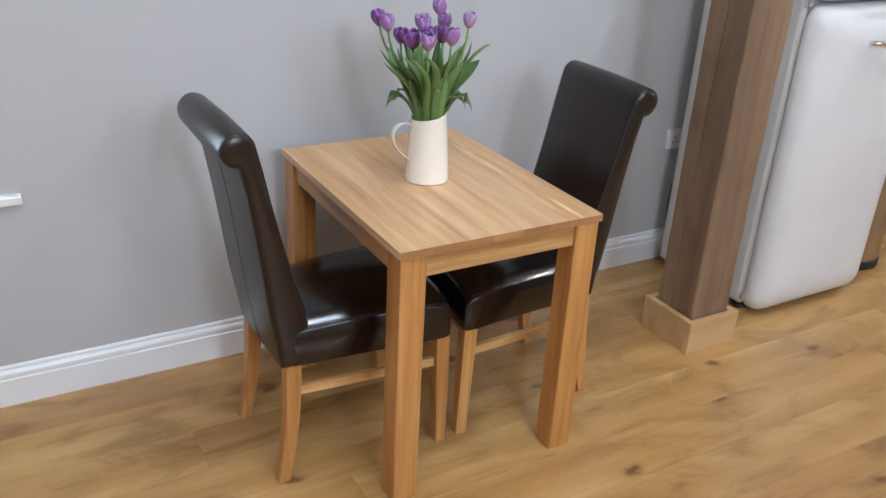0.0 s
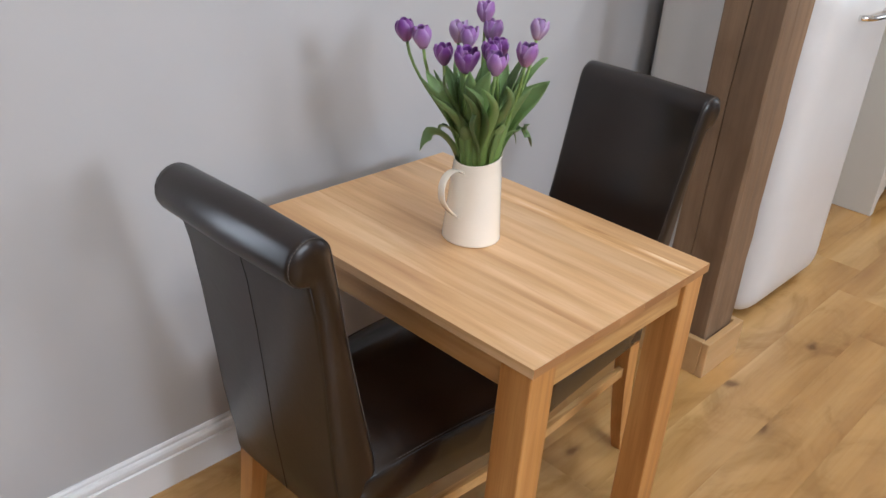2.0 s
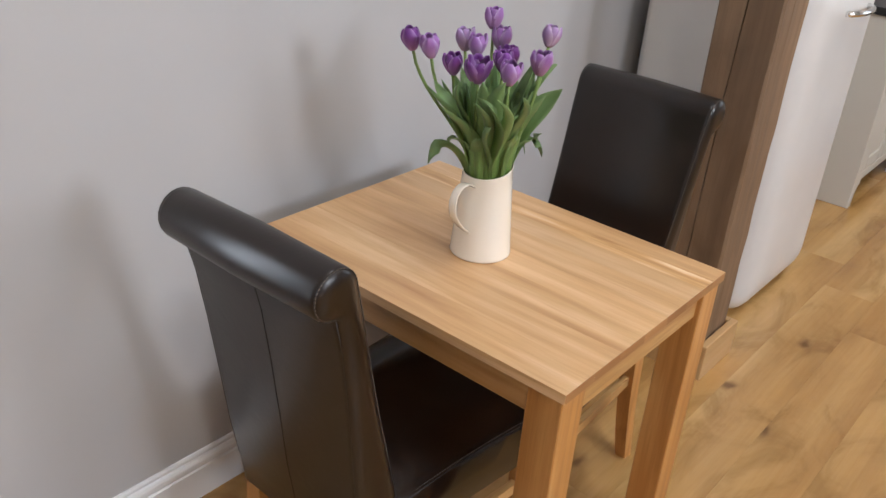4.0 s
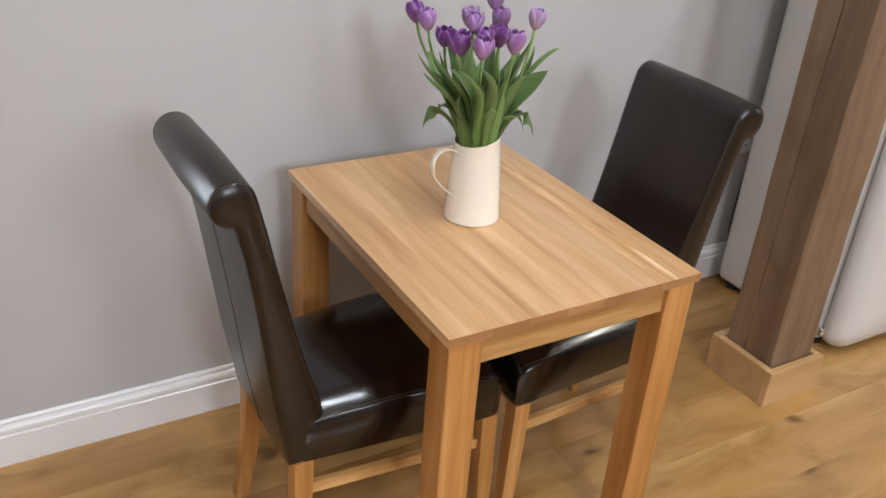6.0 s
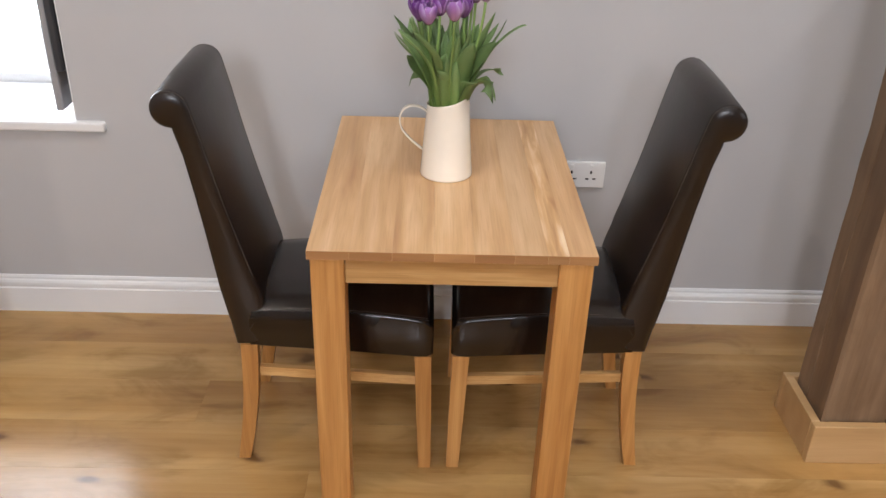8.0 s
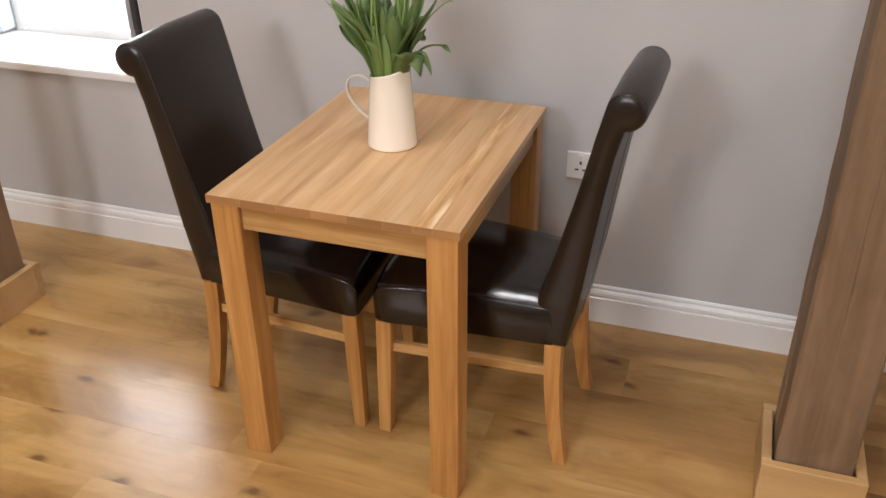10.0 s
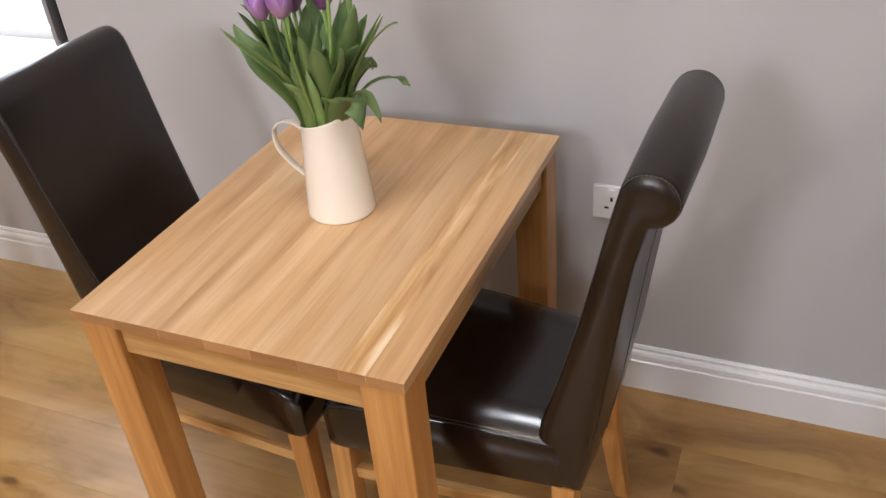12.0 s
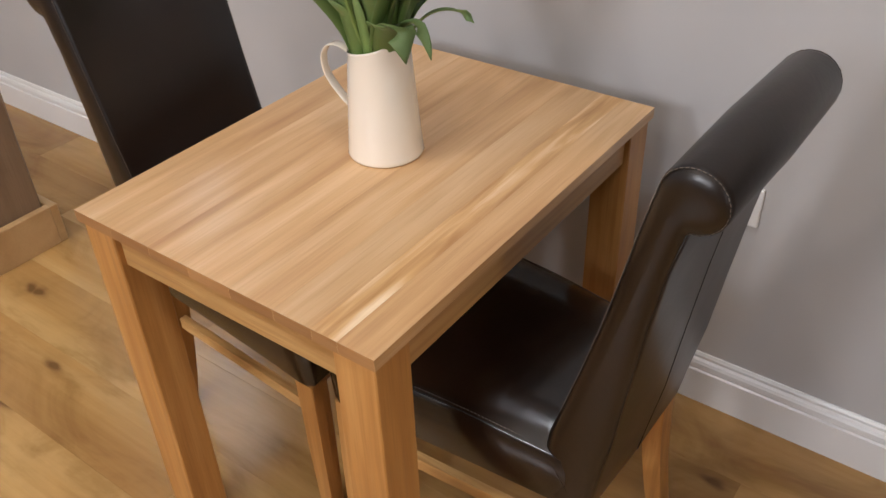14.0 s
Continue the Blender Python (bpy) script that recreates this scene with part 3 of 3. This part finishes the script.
    for x, hw in ((-0.19, 0.145), (0.215, 0.165)):
        part("under_rail", solid(x - 0.009, x + 0.009, -hw, hw, 0.322, 0.3565, 0.001, 1), OAK_RAIL_Y, ch)
    return ch


chair = dining_chair(pose(0.018, 0.393, 0, 0, 0, 0.7))
copy_thing(chair, pose(0.565, 0.393, 0, 0, 0, 178.5))


# ---- jug ----
MX, MY = 0.290, 0.409
jug = thing("enamel_jug", pose(MX, MY, TZ, 0, 0, 4), "cream enamel jug holding tulips on the oak table", "jug")


def lip(x, y, z):
    # the rim rises to the pouring side and is pinched out there
    f = max(0.0, min(1.0, (z - 0.13) / 0.06))
    return f * (0.012 * x / 0.05 + 0.006 * max(0.0, x / 0.05) ** 3)


outer = [(0.0, 0.0015), (0.058, 0.0), (0.0625, 0.001), (0.0640, 0.004), (0.0632, 0.008), (0.0615, 0.03), (0.0585, 0.07), (0.0555, 0.11), (0.0525, 0.15), (0.0500, 0.183), (0.0508, 0.187), (0.0500, 0.190)]
inner = [(0.0485, 0.187), (0.0510, 0.15), (0.0570, 0.07), (0.0600, 0.01), (0.0, 0.008)]
bm = bmesh.new()
lathe(bm, [(max(r, 0.0005), z) for r, z in outer + inner], 48, shear=lip)
part("body", bm, ENAMEL, jug, smooth=True)
hp = bezier((-0.049, 0, 0.158), (-0.082, 0, 0.190), (-0.128, 0, 0.168), (-0.110, 0, 0.118), 14) + bezier((-0.110, 0, 0.118), (-0.102, 0, 0.100), (-0.078, 0, 0.078), (-0.059, 0, 0.064), 8)[1:]
bm = bmesh.new()
rings = []
for i, p in enumerate(hp):
    d = (hp[min(i + 1, len(hp) - 1)] - hp[max(i - 1, 0)]).normalized()
    nrm = Vector((-d.z, 0, d.x))
    w, t = 0.0085, 0.0017
    rings.append([p + Vector((0, a * w, 0)) + nrm * (b * t) for a, b in ((-1, -0.3), (-0.8, -1), (0.8, -1), (1, -0.3), (1, 0.3), (0.8, 1), (-0.8, 1), (-1, 0.3))])
loft(bm, rings)
part("handle", bm, ENAMEL, jug, smooth=True)


# ---- tulips ----
def strip(bm, spine, widths, normal, fold=0.25, curl=0.0):
    """A leaf or petal: a folded strip along a spine with thickness, and coordinates along and across it."""
    uvl = bm.loops.layers.uv.verify()
    n, cols = len(spine), 5
    top, where = [], {}
    for i, p in enumerate(spine):
        d = (spine[min(i + 1, n - 1)] - spine[max(i - 1, 0)]).normalized()
        side = d.cross(normal).normalized()
        nn = side.cross(d).normalized()
        row = []
        for c in range(cols):
            u = c / (cols - 1) * 2 - 1
            v = bm.verts.new(p + side * (u * widths[i]) + nn * (abs(u) ** 1.6 * fold * widths[i] + curl * u * widths[i] * i / n))
            where[v] = (0.5 + 0.5 * u, i / (n - 1))
            row.append(v)
        top.append((row, nn))
    low = []
    for i, (row, nn) in enumerate(top):
        lr = []
        for v in row:
            w = bm.verts.new(v.co - nn * 0.0006)
            where[w] = where[v]
            lr.append(w)
        low.append(lr)
    top = [r for r, _ in top]
    faces = []
    for i in range(n - 1):
        for c in range(cols - 1):
            faces.append(bm.faces.new((top[i][c], top[i][c + 1], top[i + 1][c + 1], top[i + 1][c])))
            faces.append(bm.faces.new((low[i][c], low[i + 1][c], low[i + 1][c + 1], low[i][c + 1])))
        for c in (0, cols - 1):
            faces.append(bm.faces.new((top[i][c], top[i + 1][c], low[i + 1][c], low[i][c])))
    for i in (0, n - 1):
        for c in range(cols - 1):
            faces.append(bm.faces.new((top[i][c], top[i][c + 1], low[i][c + 1], low[i][c])))
    for f in faces:
        for lp in f.loops:
            lp[uvl].uv = where[lp.vert]
    return bm


def leaf_mesh(base, tip, rise, width, face, droop=0.0, twist=0.0):
    """From base to tip; rise lifts the middle, droop bends the end down."""
    base, tip = Vector(base), Vector(tip)
    mid = (base + tip) / 2
    c1 = base + Vector((0, 0, 1)) * rise + (mid - base) * 0.35
    if droop:
        c2 = tip + Vector((0, 0, droop)) - (mid - base) * 0.15
    else:
        c2 = tip - Vector((0, 0, 0.25 * (tip.z - base.z))) - Vector((tip.x - base.x, tip.y - base.y, 0)) * 0.28 + Vector((tip.y - base.y, base.x - tip.x, 0.0)) * twist * 2.0
    sp = bezier(base, c1, c2, tip, 14)
    ws = []
    for i in range(15):
        u = i / 14
        w = math.sin(math.pi * min(1, 0.16 + 0.84 * u ** 1.1)) ** 0.72
        w *= 1.0 + 0.07 * math.sin(9.0 * u + 40.0 * twist)
        ws.append(width * (max(0.06, w) if i < 14 else 0.03))
    return strip(bmesh.new(), sp, ws, Vector(face), 0.30 if droop else 0.50, twist)


def tulip(top, shade, opened, lean, leaves, seed, size=1.0):
    rnd = random.Random(seed)
    top = Vector(top)
    a = math.atan2(top.y - MY, top.x - MX)
    foot = Vector((MX + 0.020 * math.cos(a + 2.4), MY + 0.020 * math.sin(a + 2.4), TZ + 0.012))
    neck = Vector((MX + 0.034 * math.cos(a), MY + 0.034 * math.sin(a), TZ + 0.185))
    t = thing("tulip", pose(*foot), lean, "tulip", "tulips in the jug")
    inv = -foot
    base = top - Vector((0, 0, 0.026 * size))
    sp = bezier(foot, foot.lerp(neck, 0.5), neck.lerp(foot, 0.3), neck, 4) + bezier(neck, neck + (neck - foot).normalized() * 0.08, base - Vector((0.1 * (base.x - neck.x), 0.1 * (base.y - neck.y), 0.08)), base, 10)[1:]
    bm = tube(bmesh.new(), [p + inv for p in sp], 0.0031, 7)
    part("stem", bm, STEM, t, smooth=True)
    axis = (sp[-1] - sp[-2]).normalized()
    turn = axis.to_track_quat("Z", "Y").to_matrix()
    for k in range(6):
        inner = k % 2
        ang = 2 * math.pi * k / 6 + rnd.uniform(-0.12, 0.12)
        R, H = (0.0208 - 0.002 * inner) * size, (0.0445 + rnd.uniform(-0.003, 0.003)) * size
        jit = rnd.uniform(-0.3, 0.3)
        spn, ws = [], []
        for i in range(9):
            u = i / 8
            rad = R * (math.sin(math.pi * min(1.0, 0.08 + 0.62 * u)) ** 0.8) * (1 + (opened + 0.10 + rnd.uniform(-0.06, 0.06)) * u * u)
            rad *= 1 - (0.42 - 0.4 * opened) * max(0, u - 0.55) ** 1.5 * 2 * (1.0 if inner else 0.45 + jit)
            spn.append(turn @ Vector((rad * math.cos(ang), rad * math.sin(ang), H * u)) + base + inv)
            ws.append(0.0152 * size * max(0.12, math.sin(math.pi * (0.10 + 0.83 * u)) ** 0.6))
        nrm = turn @ Vector((-math.cos(ang), -math.sin(ang), 0.0))
        part("petal", strip(bmesh.new(), spn, ws, nrm, 0.62), PETALS[shade], t, smooth=True)
    for base_l, tip_l, rise, width, droop, facing in leaves:
        b, tp = Vector(base_l), Vector(tip_l)
        out = Vector((tp.x - b.x, tp.y - b.y, 0.0))
        out = out.normalized() if out.length > 1e-4 else Vector((1, 0, 0))
        face = -out * 1.0 + Vector((0, 0, 0.55)) + Vector((rnd.uniform(-0.5, 0.5), rnd.uniform(-0.5, 0.5), 0))
        if facing is not None:
            face = Vector((math.cos(radians(facing)), math.sin(radians(facing)), 0.35))
        elif droop == 0 and (tp - Vector((MX, MY, tp.z))).length < 0.08:
            width *= 0.72
        part("leaf", leaf_mesh(b + inv, tp + inv, rise, width, face, droop, rnd.uniform(-0.25, 0.25)), LEAF, t, smooth=True)
    return t


def fan(deg, reach, top, width, rise=0.09, droop=0.0, start=0.036, facing=None):
    """A leaf that leaves the jug towards deg and ends at that reach and height above the table."""
    a = radians(deg)
    return ((MX + start * math.cos(a), MY + start * math.sin(a), TZ + 0.150), (MX + reach * math.cos(a), MY + reach * math.sin(a), TZ + top), rise, width, droop, facing)


DEEP, MAUVE, LILAC = "deep purple tulip standing in the enamel jug", "mauve purple tulip standing in the enamel jug", "pale lilac tulip standing in the enamel jug"
BUNCH = (
    ((0.200, 0.545, 1.180), 0, 0.05, DEEP, (fan(138, 0.120, 0.360, 0.020, start=0.024, facing=250), fan(125, 0.105, 0.355, 0.020), fan(150, 0.080, 0.30, 0.025), fan(118, 0.045, 0.25, 0.024))),
    ((0.205, 0.503, 1.175), 1, 0.00, MAUVE, (fan(140, 0.122, 0.192, 0.017, 0.07, 0.075), fan(150, 0.090, 0.245, 0.019, 0.09, 0.02), fan(112, 0.07, 0.335, 0.022), fan(158, 0.05, 0.28, 0.021))),
    ((0.222, 0.461, 1.148), 0, 0.10, DEEP, (fan(172, 0.095, 0.315, 0.026), fan(195, 0.075, 0.27, 0.026))),
    ((0.222, 0.402, 1.150), 0, 0.40, DEEP, (fan(205, 0.128, 0.365, 0.023, start=0.024, facing=300), fan(212, 0.085, 0.335, 0.024), fan(236, 0.060, 0.320, 0.021), fan(205, 0.045, 0.27, 0.021))),
    ((0.310, 0.507, 1.171), 2, 0.00, LILAC, (fan(84, 0.085, 0.335, 0.022), fan(62, 0.115, 0.24, 0.018, 0.10, 0.03), fan(98, 0.06, 0.24, 0.025))),
    ((0.290, 0.462, 1.172), 1, 0.05, MAUVE, (fan(95, 0.05, 0.32, 0.023), fan(28, 0.150, 0.225, 0.012, 0.11, 0.03))),
    ((0.340, 0.466, 1.217), 1, 0.00, MAUVE, (fan(45, 0.095, 0.35, 0.022), fan(22, 0.090, 0.29, 0.026))),
    ((0.345, 0.446, 1.181), 1, 0.00, MAUVE, (fan(3, 0.125, 0.375, 0.010), fan(75, 0.035, 0.34, 0.022), fan(40, 0.05, 0.23, 0.025))),
    ((0.264, 0.379, 1.165), 0, 0.15, DEEP, (fan(262, 0.065, 0.315, 0.027), fan(285, 0.055, 0.34, 0.023), fan(270, 0.045, 0.28, 0.022))),
    ((0.240, 0.345, 1.155), 1, 0.12, MAUVE, (fan(215, 0.118, 0.310, 0.021, start=0.024, facing=315), fan(224, 0.115, 0.395, 0.019), fan(250, 0.080, 0.28, 0.024))),
    ((0.295, 0.319, 1.171), 1, 0.05, MAUVE, (fan(318, 0.130, 0.350, 0.025, start=0.024, facing=190), fan(300, 0.095, 0.345, 0.024), fan(318, 0.085, 0.25, 0.028), fan(345, 0.05, 0.28, 0.022))),
    ((0.362, 0.350, 1.203), 2, 0.00, LILAC, (fan(330, 0.116, 0.200, 0.027, 0.095, 0.075, 0.040), fan(345, 0.100, 0.335, 0.024, start=0.024, facing=230), fan(355, 0.11, 0.19, 0.012, 0.12, 0.06))),
    ((0.245, 0.430, 1.140), 1, 0.05, MAUVE, (fan(185, 0.035, 0.31, 0.023), fan(330, 0.035, 0.32, 0.023))),
    ((0.318, 0.405, 1.158), 0, 0.08, DEEP, (fan(10, 0.06, 0.33, 0.024), fan(310, 0.04, 0.28, 0.026))),
)
rnd = random.Random(21)
for i, (top, shade, opened, lab, leaves) in enumerate(BUNCH):
    d = math.degrees(math.atan2(top[1] - MY, top[0] - MX))
    more = tuple(fan(d + rnd.uniform(-60, 60), rnd.uniform(0.05, 0.12), rnd.uniform(0.30, 0.40), rnd.uniform(0.018, 0.023)) for _ in range(1))
    ring = i * 360 / 14 + rnd.uniform(-8, 8)
    more += (fan(ring, rnd.uniform(0.058, 0.074), rnd.uniform(0.28, 0.35), 0.021, 0.05, 0.0, 0.041),)
    if i < 6:
        # slim leaves that fan out on the handle side
        more += (fan(150 + i * 17, rnd.uniform(0.125, 0.150), rnd.uniform(0.330, 0.385), 0.012, 0.11, 0.0, 0.030),)
    elif i == 11:
        more += (fan(352, 0.170, 0.372, 0.009, 0.13, 0.02),)
    tulip(top, shade, opened, lab, leaves + more, 40 + i, 0.94 + 0.06 * math.sin(i * 2.1) + 0.30 * opened)


# ---- sockets ----
def socket(x, z, w, label):
    s = thing("power_socket", pose(x, WY, z), label, "socket", "wall sockets")
    part("plate", solid(0, w, -0.010, 0, 0, 0.086, 0.003, 2), PLASTIC, s)
    n = 2 if w > 0.1 else 1
    for i in range(n):
        ox = 0.043 + i * 0.06
        for dx, dz, hx, hz in ((0, 0.052, 0.003, 0.005), (-0.011, 0.030, 0.005, 0.0025), (0.011, 0.030, 0.005, 0.0025)):
            part("pin_hole", solid(ox + dx - hx, ox + dx + hx, -0.0106, -0.0095, dz - hz, dz + hz), BLACK, s)
        part("switch", solid(ox - 0.006, ox + 0.006, -0.0135, -0.0095, 0.062, 0.078, 0.001, 1), PLASTIC, s)


socket(0.646, 0.492, 0.146, "white plastic double wall socket, low on the grey wall")
socket(1.705, 0.500, 0.086, "white plastic wall socket behind the fridge")


# ---- fridge ----
FX, FY = 1.705, 0.280
fr = thing("fridge", pose(FX, FY, 0), "cream retro fridge with rounded doors, behind the timber post", "fridge")
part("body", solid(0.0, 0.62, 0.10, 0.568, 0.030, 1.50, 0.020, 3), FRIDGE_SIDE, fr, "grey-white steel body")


def fridge_door(name, z0, z1):
    bm = bmesh.new()
    rings = []
    for d, inset in ((0.094, 0.004), (0.090, 0.0), (0.066, 0.001), (0.048, 0.007), (0.032, 0.018), (0.018, 0.035), (0.008, 0.060), (0.002, 0.10), (0.0, 0.15)):
        x0, x1, a, b, r = inset, 0.62 - inset, z0 + inset, z1 - inset, max(0.035, 0.06 - inset * 0.3)
        ring = []
        for cx, cz, s in ((x1 - r, a + r, 270), (x1 - r, b - r, 0), (x0 + r, b - r, 90), (x0 + r, a + r, 180)):
            for k in range(6):
                t = radians(s + 18 * k)
                ring.append((cx + r * math.cos(t), d, cz + r * math.sin(t)))
        rings.append(ring)
    loft(bm, rings)
    return part(name, bm, FRIDGE, fr, "glossy cream rounded door", smooth=True)


low_door = fridge_door("door", 0.018, 1.185)
top_door = fridge_door("freezer_door", 1.195, 1.52)
for dr, z in ((low_door, 1.06), (top_door, 1.27)):
    bm = tube(bmesh.new(), bezier((0.25, 0.004, z), (0.25, -0.05, z), (0.47, -0.05, z), (0.47, 0.004, z), 12), 0.010, 10)
    part("handle", bm, CHROME, dr, "chrome bar handle", smooth=True)
for z in (0.07, 1.19):
    part("hinge", solid(-0.006, 0.02, 0.088, 0.105, z - 0.014, z + 0.014, 0.003, 1), CHROME, fr)
part("door_gasket", solid(0.012, 0.588, 0.0945, 0.0995, 0.06, 1.49), PALE_GREY, fr)
for x in (0.04, 0.56):
    for y in (0.14, 0.52):
        part("foot", lathe(bmesh.new(), ((0.022, 0.0), (0.022, 0.02), (0.012, 0.022), (0.012, 0.046)), 14, x, y), BLACK, fr)
part("mains_cable", tube(bmesh.new(), bezier((0.05, 0.592, 0.52), (0.03, 0.575, 0.40), (0.0, 0.585, 0.22), (0.05, 0.575, 0.12), 14), 0.004, 6), BLACK, fr, smooth=True)

# ---- bin ----
bn = thing("pedal_bin", pose(2.56, 0.55, 0), "brushed steel pedal bin with a black base, on the floor", "bin")
part("drum", lathe(bmesh.new(), ((0.135, 0.035), (0.137, 0.04), (0.137, 0.56), (0.135, 0.565)), 32), STEEL, bn, smooth=True)
part("base_ring", lathe(bmesh.new(), ((0.138, 0.0), (0.143, 0.006), (0.143, 0.034), (0.136, 0.0395)), 32), BLACK, bn, "black plastic base", smooth=True)
part("collar", lathe(bmesh.new(), ((0.136, 0.566), (0.140, 0.568), (0.140, 0.590), (0.135, 0.592)), 32), BLACK, bn, smooth=True)
part("lid", lathe(bmesh.new(), ((0.136, 0.593), (0.136, 0.61), (0.12, 0.635), (0.07, 0.652), (0.002, 0.656)), 32), STEEL, bn, smooth=True)


# ---- kitchen ----
def base_cabinet(m, w, label, doors=1, left_foot=True):
    """A freestanding-style base unit: a framed front on bracket feet, with a recessed kick board."""
    c = thing("base_cabinet", m, label, "cabinet", "kitchen base cabinets")
    part("carcass", solid(0, w, 0.0225, 0.54, 0.125, 0.88, 0.002, 1), CREAM, c)
    part("end_panel", solid(-0.018, -0.0005, 0.0, 0.54, 0.0, 0.88, 0.002, 1), CREAM, c)
    part("kick_board", solid(0.03, w - 0.03, 0.075, 0.09, 0.0, 0.124), BLACK, c, "dark recessed kick board")
    # bracket feet with a curved inner edge
    for side in ((0, 1) if left_foot else (1,)):
        bm = bmesh.new()
        sil = [(0.0, 0.0), (0.030, 0.0)] + [(0.030 + 0.055 * (1 - math.cos(a)), 0.098 * math.sin(a)) for a in (radians(15 * k) for k in range(1, 7))] + [(0.085, 0.1245), (0.0, 0.1245)]
        pts = [(w - x if side else x, z) for x, z in sil]
        loft(bm, [[(x, y, z) for x, z in pts] for y in (0.002, 0.022)])
        part("bracket_foot", bm, CREAM, c)
    for x0, x1, z0, z1 in ((0, 0.035, 0.125, 0.88), (w - 0.035, w, 0.125, 0.88), (0.0355, w - 0.0355, 0.125, 0.165), (0.0355, w - 0.0355, 0.85, 0.88)):
        part("face_frame", solid(x0, x1, 0.0, 0.022, z0, z1, 0.002, 1), CREAM, c)
    span = (w - 0.074) / doors
    for i in range(doors):
        a, b = 0.037 + i * span, 0.037 + (i + 1) * span - 0.002
        s = min(0.06, (b - a) * 0.24)
        d = part("door", solid(a + s, b - s, 0.009, 0.0215, 0.167 + s, 0.848 - s), CREAM, c)
        for x0, x1, z0, z1 in ((a, a + s - 0.0005, 0.167, 0.848), (b - s + 0.0005, b, 0.167, 0.848), (a + s, b - s, 0.167, 0.167 + s - 0.0005), (a + s, b - s, 0.848 - s + 0.0005, 0.848)):
            part("door_rail", solid(x0, x1, 0.001, 0.0215, z0, z1, 0.003, 1), CREAM, d)
        part("knob", lathe(bmesh.new(), ((0.004, 0), (0.005, 0.012), (0.014, 0.018), (0.015, 0.025), (0.008, 0.03), (0.001, 0.031)), 16), CHROME, d, smooth=True, at=pose(b - 0.03 if i % 2 == 0 else a + 0.03, 0, 0.76, 90))


base_cabinet(pose(3.112, 0.352, 0), 0.69, "cream painted base cabinet on bracket feet", 2)
base_cabinet(pose(3.81, 0.350, 0, 0, 0, -90), 0.28, "narrow cream base cabinet in the kitchen corner", 1, False)

ck = thing("range_cooker", pose(3.80, 0.055, 0, 0, 0, -90), "black range cooker beside the cream base cabinets", "cooker")
part("body", solid(0.0, 0.88, 0.03, 0.56, 0.06, 0.90, 0.004, 1), BLACK, ck)
for a, b in ((0.012, 0.435), (0.445, 0.868)):
    d = part("oven_door", solid(a, b, 0.002, 0.0295, 0.14, 0.74, 0.006, 2), BLACK, ck)
    part("handle", tube(bmesh.new(), [(a + 0.04, 0.0, 0.70), (a + 0.04, -0.035, 0.70), (b - 0.04, -0.035, 0.70), (b - 0.04, 0.0, 0.70)], 0.009, 8), CHROME, d, smooth=True)
part("control_panel", solid(0.012, 0.868, 0.004, 0.0295, 0.755, 0.89, 0.004, 1), STEEL, ck, "brushed steel control panel")
for x in (0.05, 0.83):
    for y in (0.08, 0.50):
        part("foot", lathe(bmesh.new(), ((0.022, 0.0), (0.022, 0.02), (0.014, 0.024), (0.014, 0.0595)), 14, x, y), BLACK, ck)

bm = solid(3.075, 4.36, 0.325, WY, 0.882, 0.915, 0.003, 1)
setting("worktop", box(bm, 3.785, 4.36, 0.058, 0.3245, 0.882, 0.915, 0.003, 1), BLACK, "dark grey kitchen worktop on cream cabinets", "worktop")

# ---- floorboards ----
rnd = random.Random(11)
PW, y = 0.187, WY - 0.002
shared = {}
while y > SOUTH:
    y0 = max(SOUTH, y - PW)
    x = WEST - rnd.uniform(0.0, 1.5)
    while x < EAST:
        ln = rnd.choice((1.9, 2.1, 2.3))
        a, b = max(x, WEST), min(x + ln, EAST)
        if b - a > 0.02:
            key = (round(b - a, 3), round(y - y0, 4))
            if key not in shared:
                h = key[1] / 2
                shared[key] = link_mesh("floorboard", solid(-key[0] / 2 + 0.0001, key[0] / 2 - 0.0001, -h + 0.0001, h - 0.0001, -0.0125, 0.0, 0.0002, 1), FLOOR)
            ob = new("floorboard", shared[key])
            ob.parent = floor
            ob.matrix_basis = pose((a + b) / 2, (y + y0) / 2, 0)
        x += ln
    y = y0
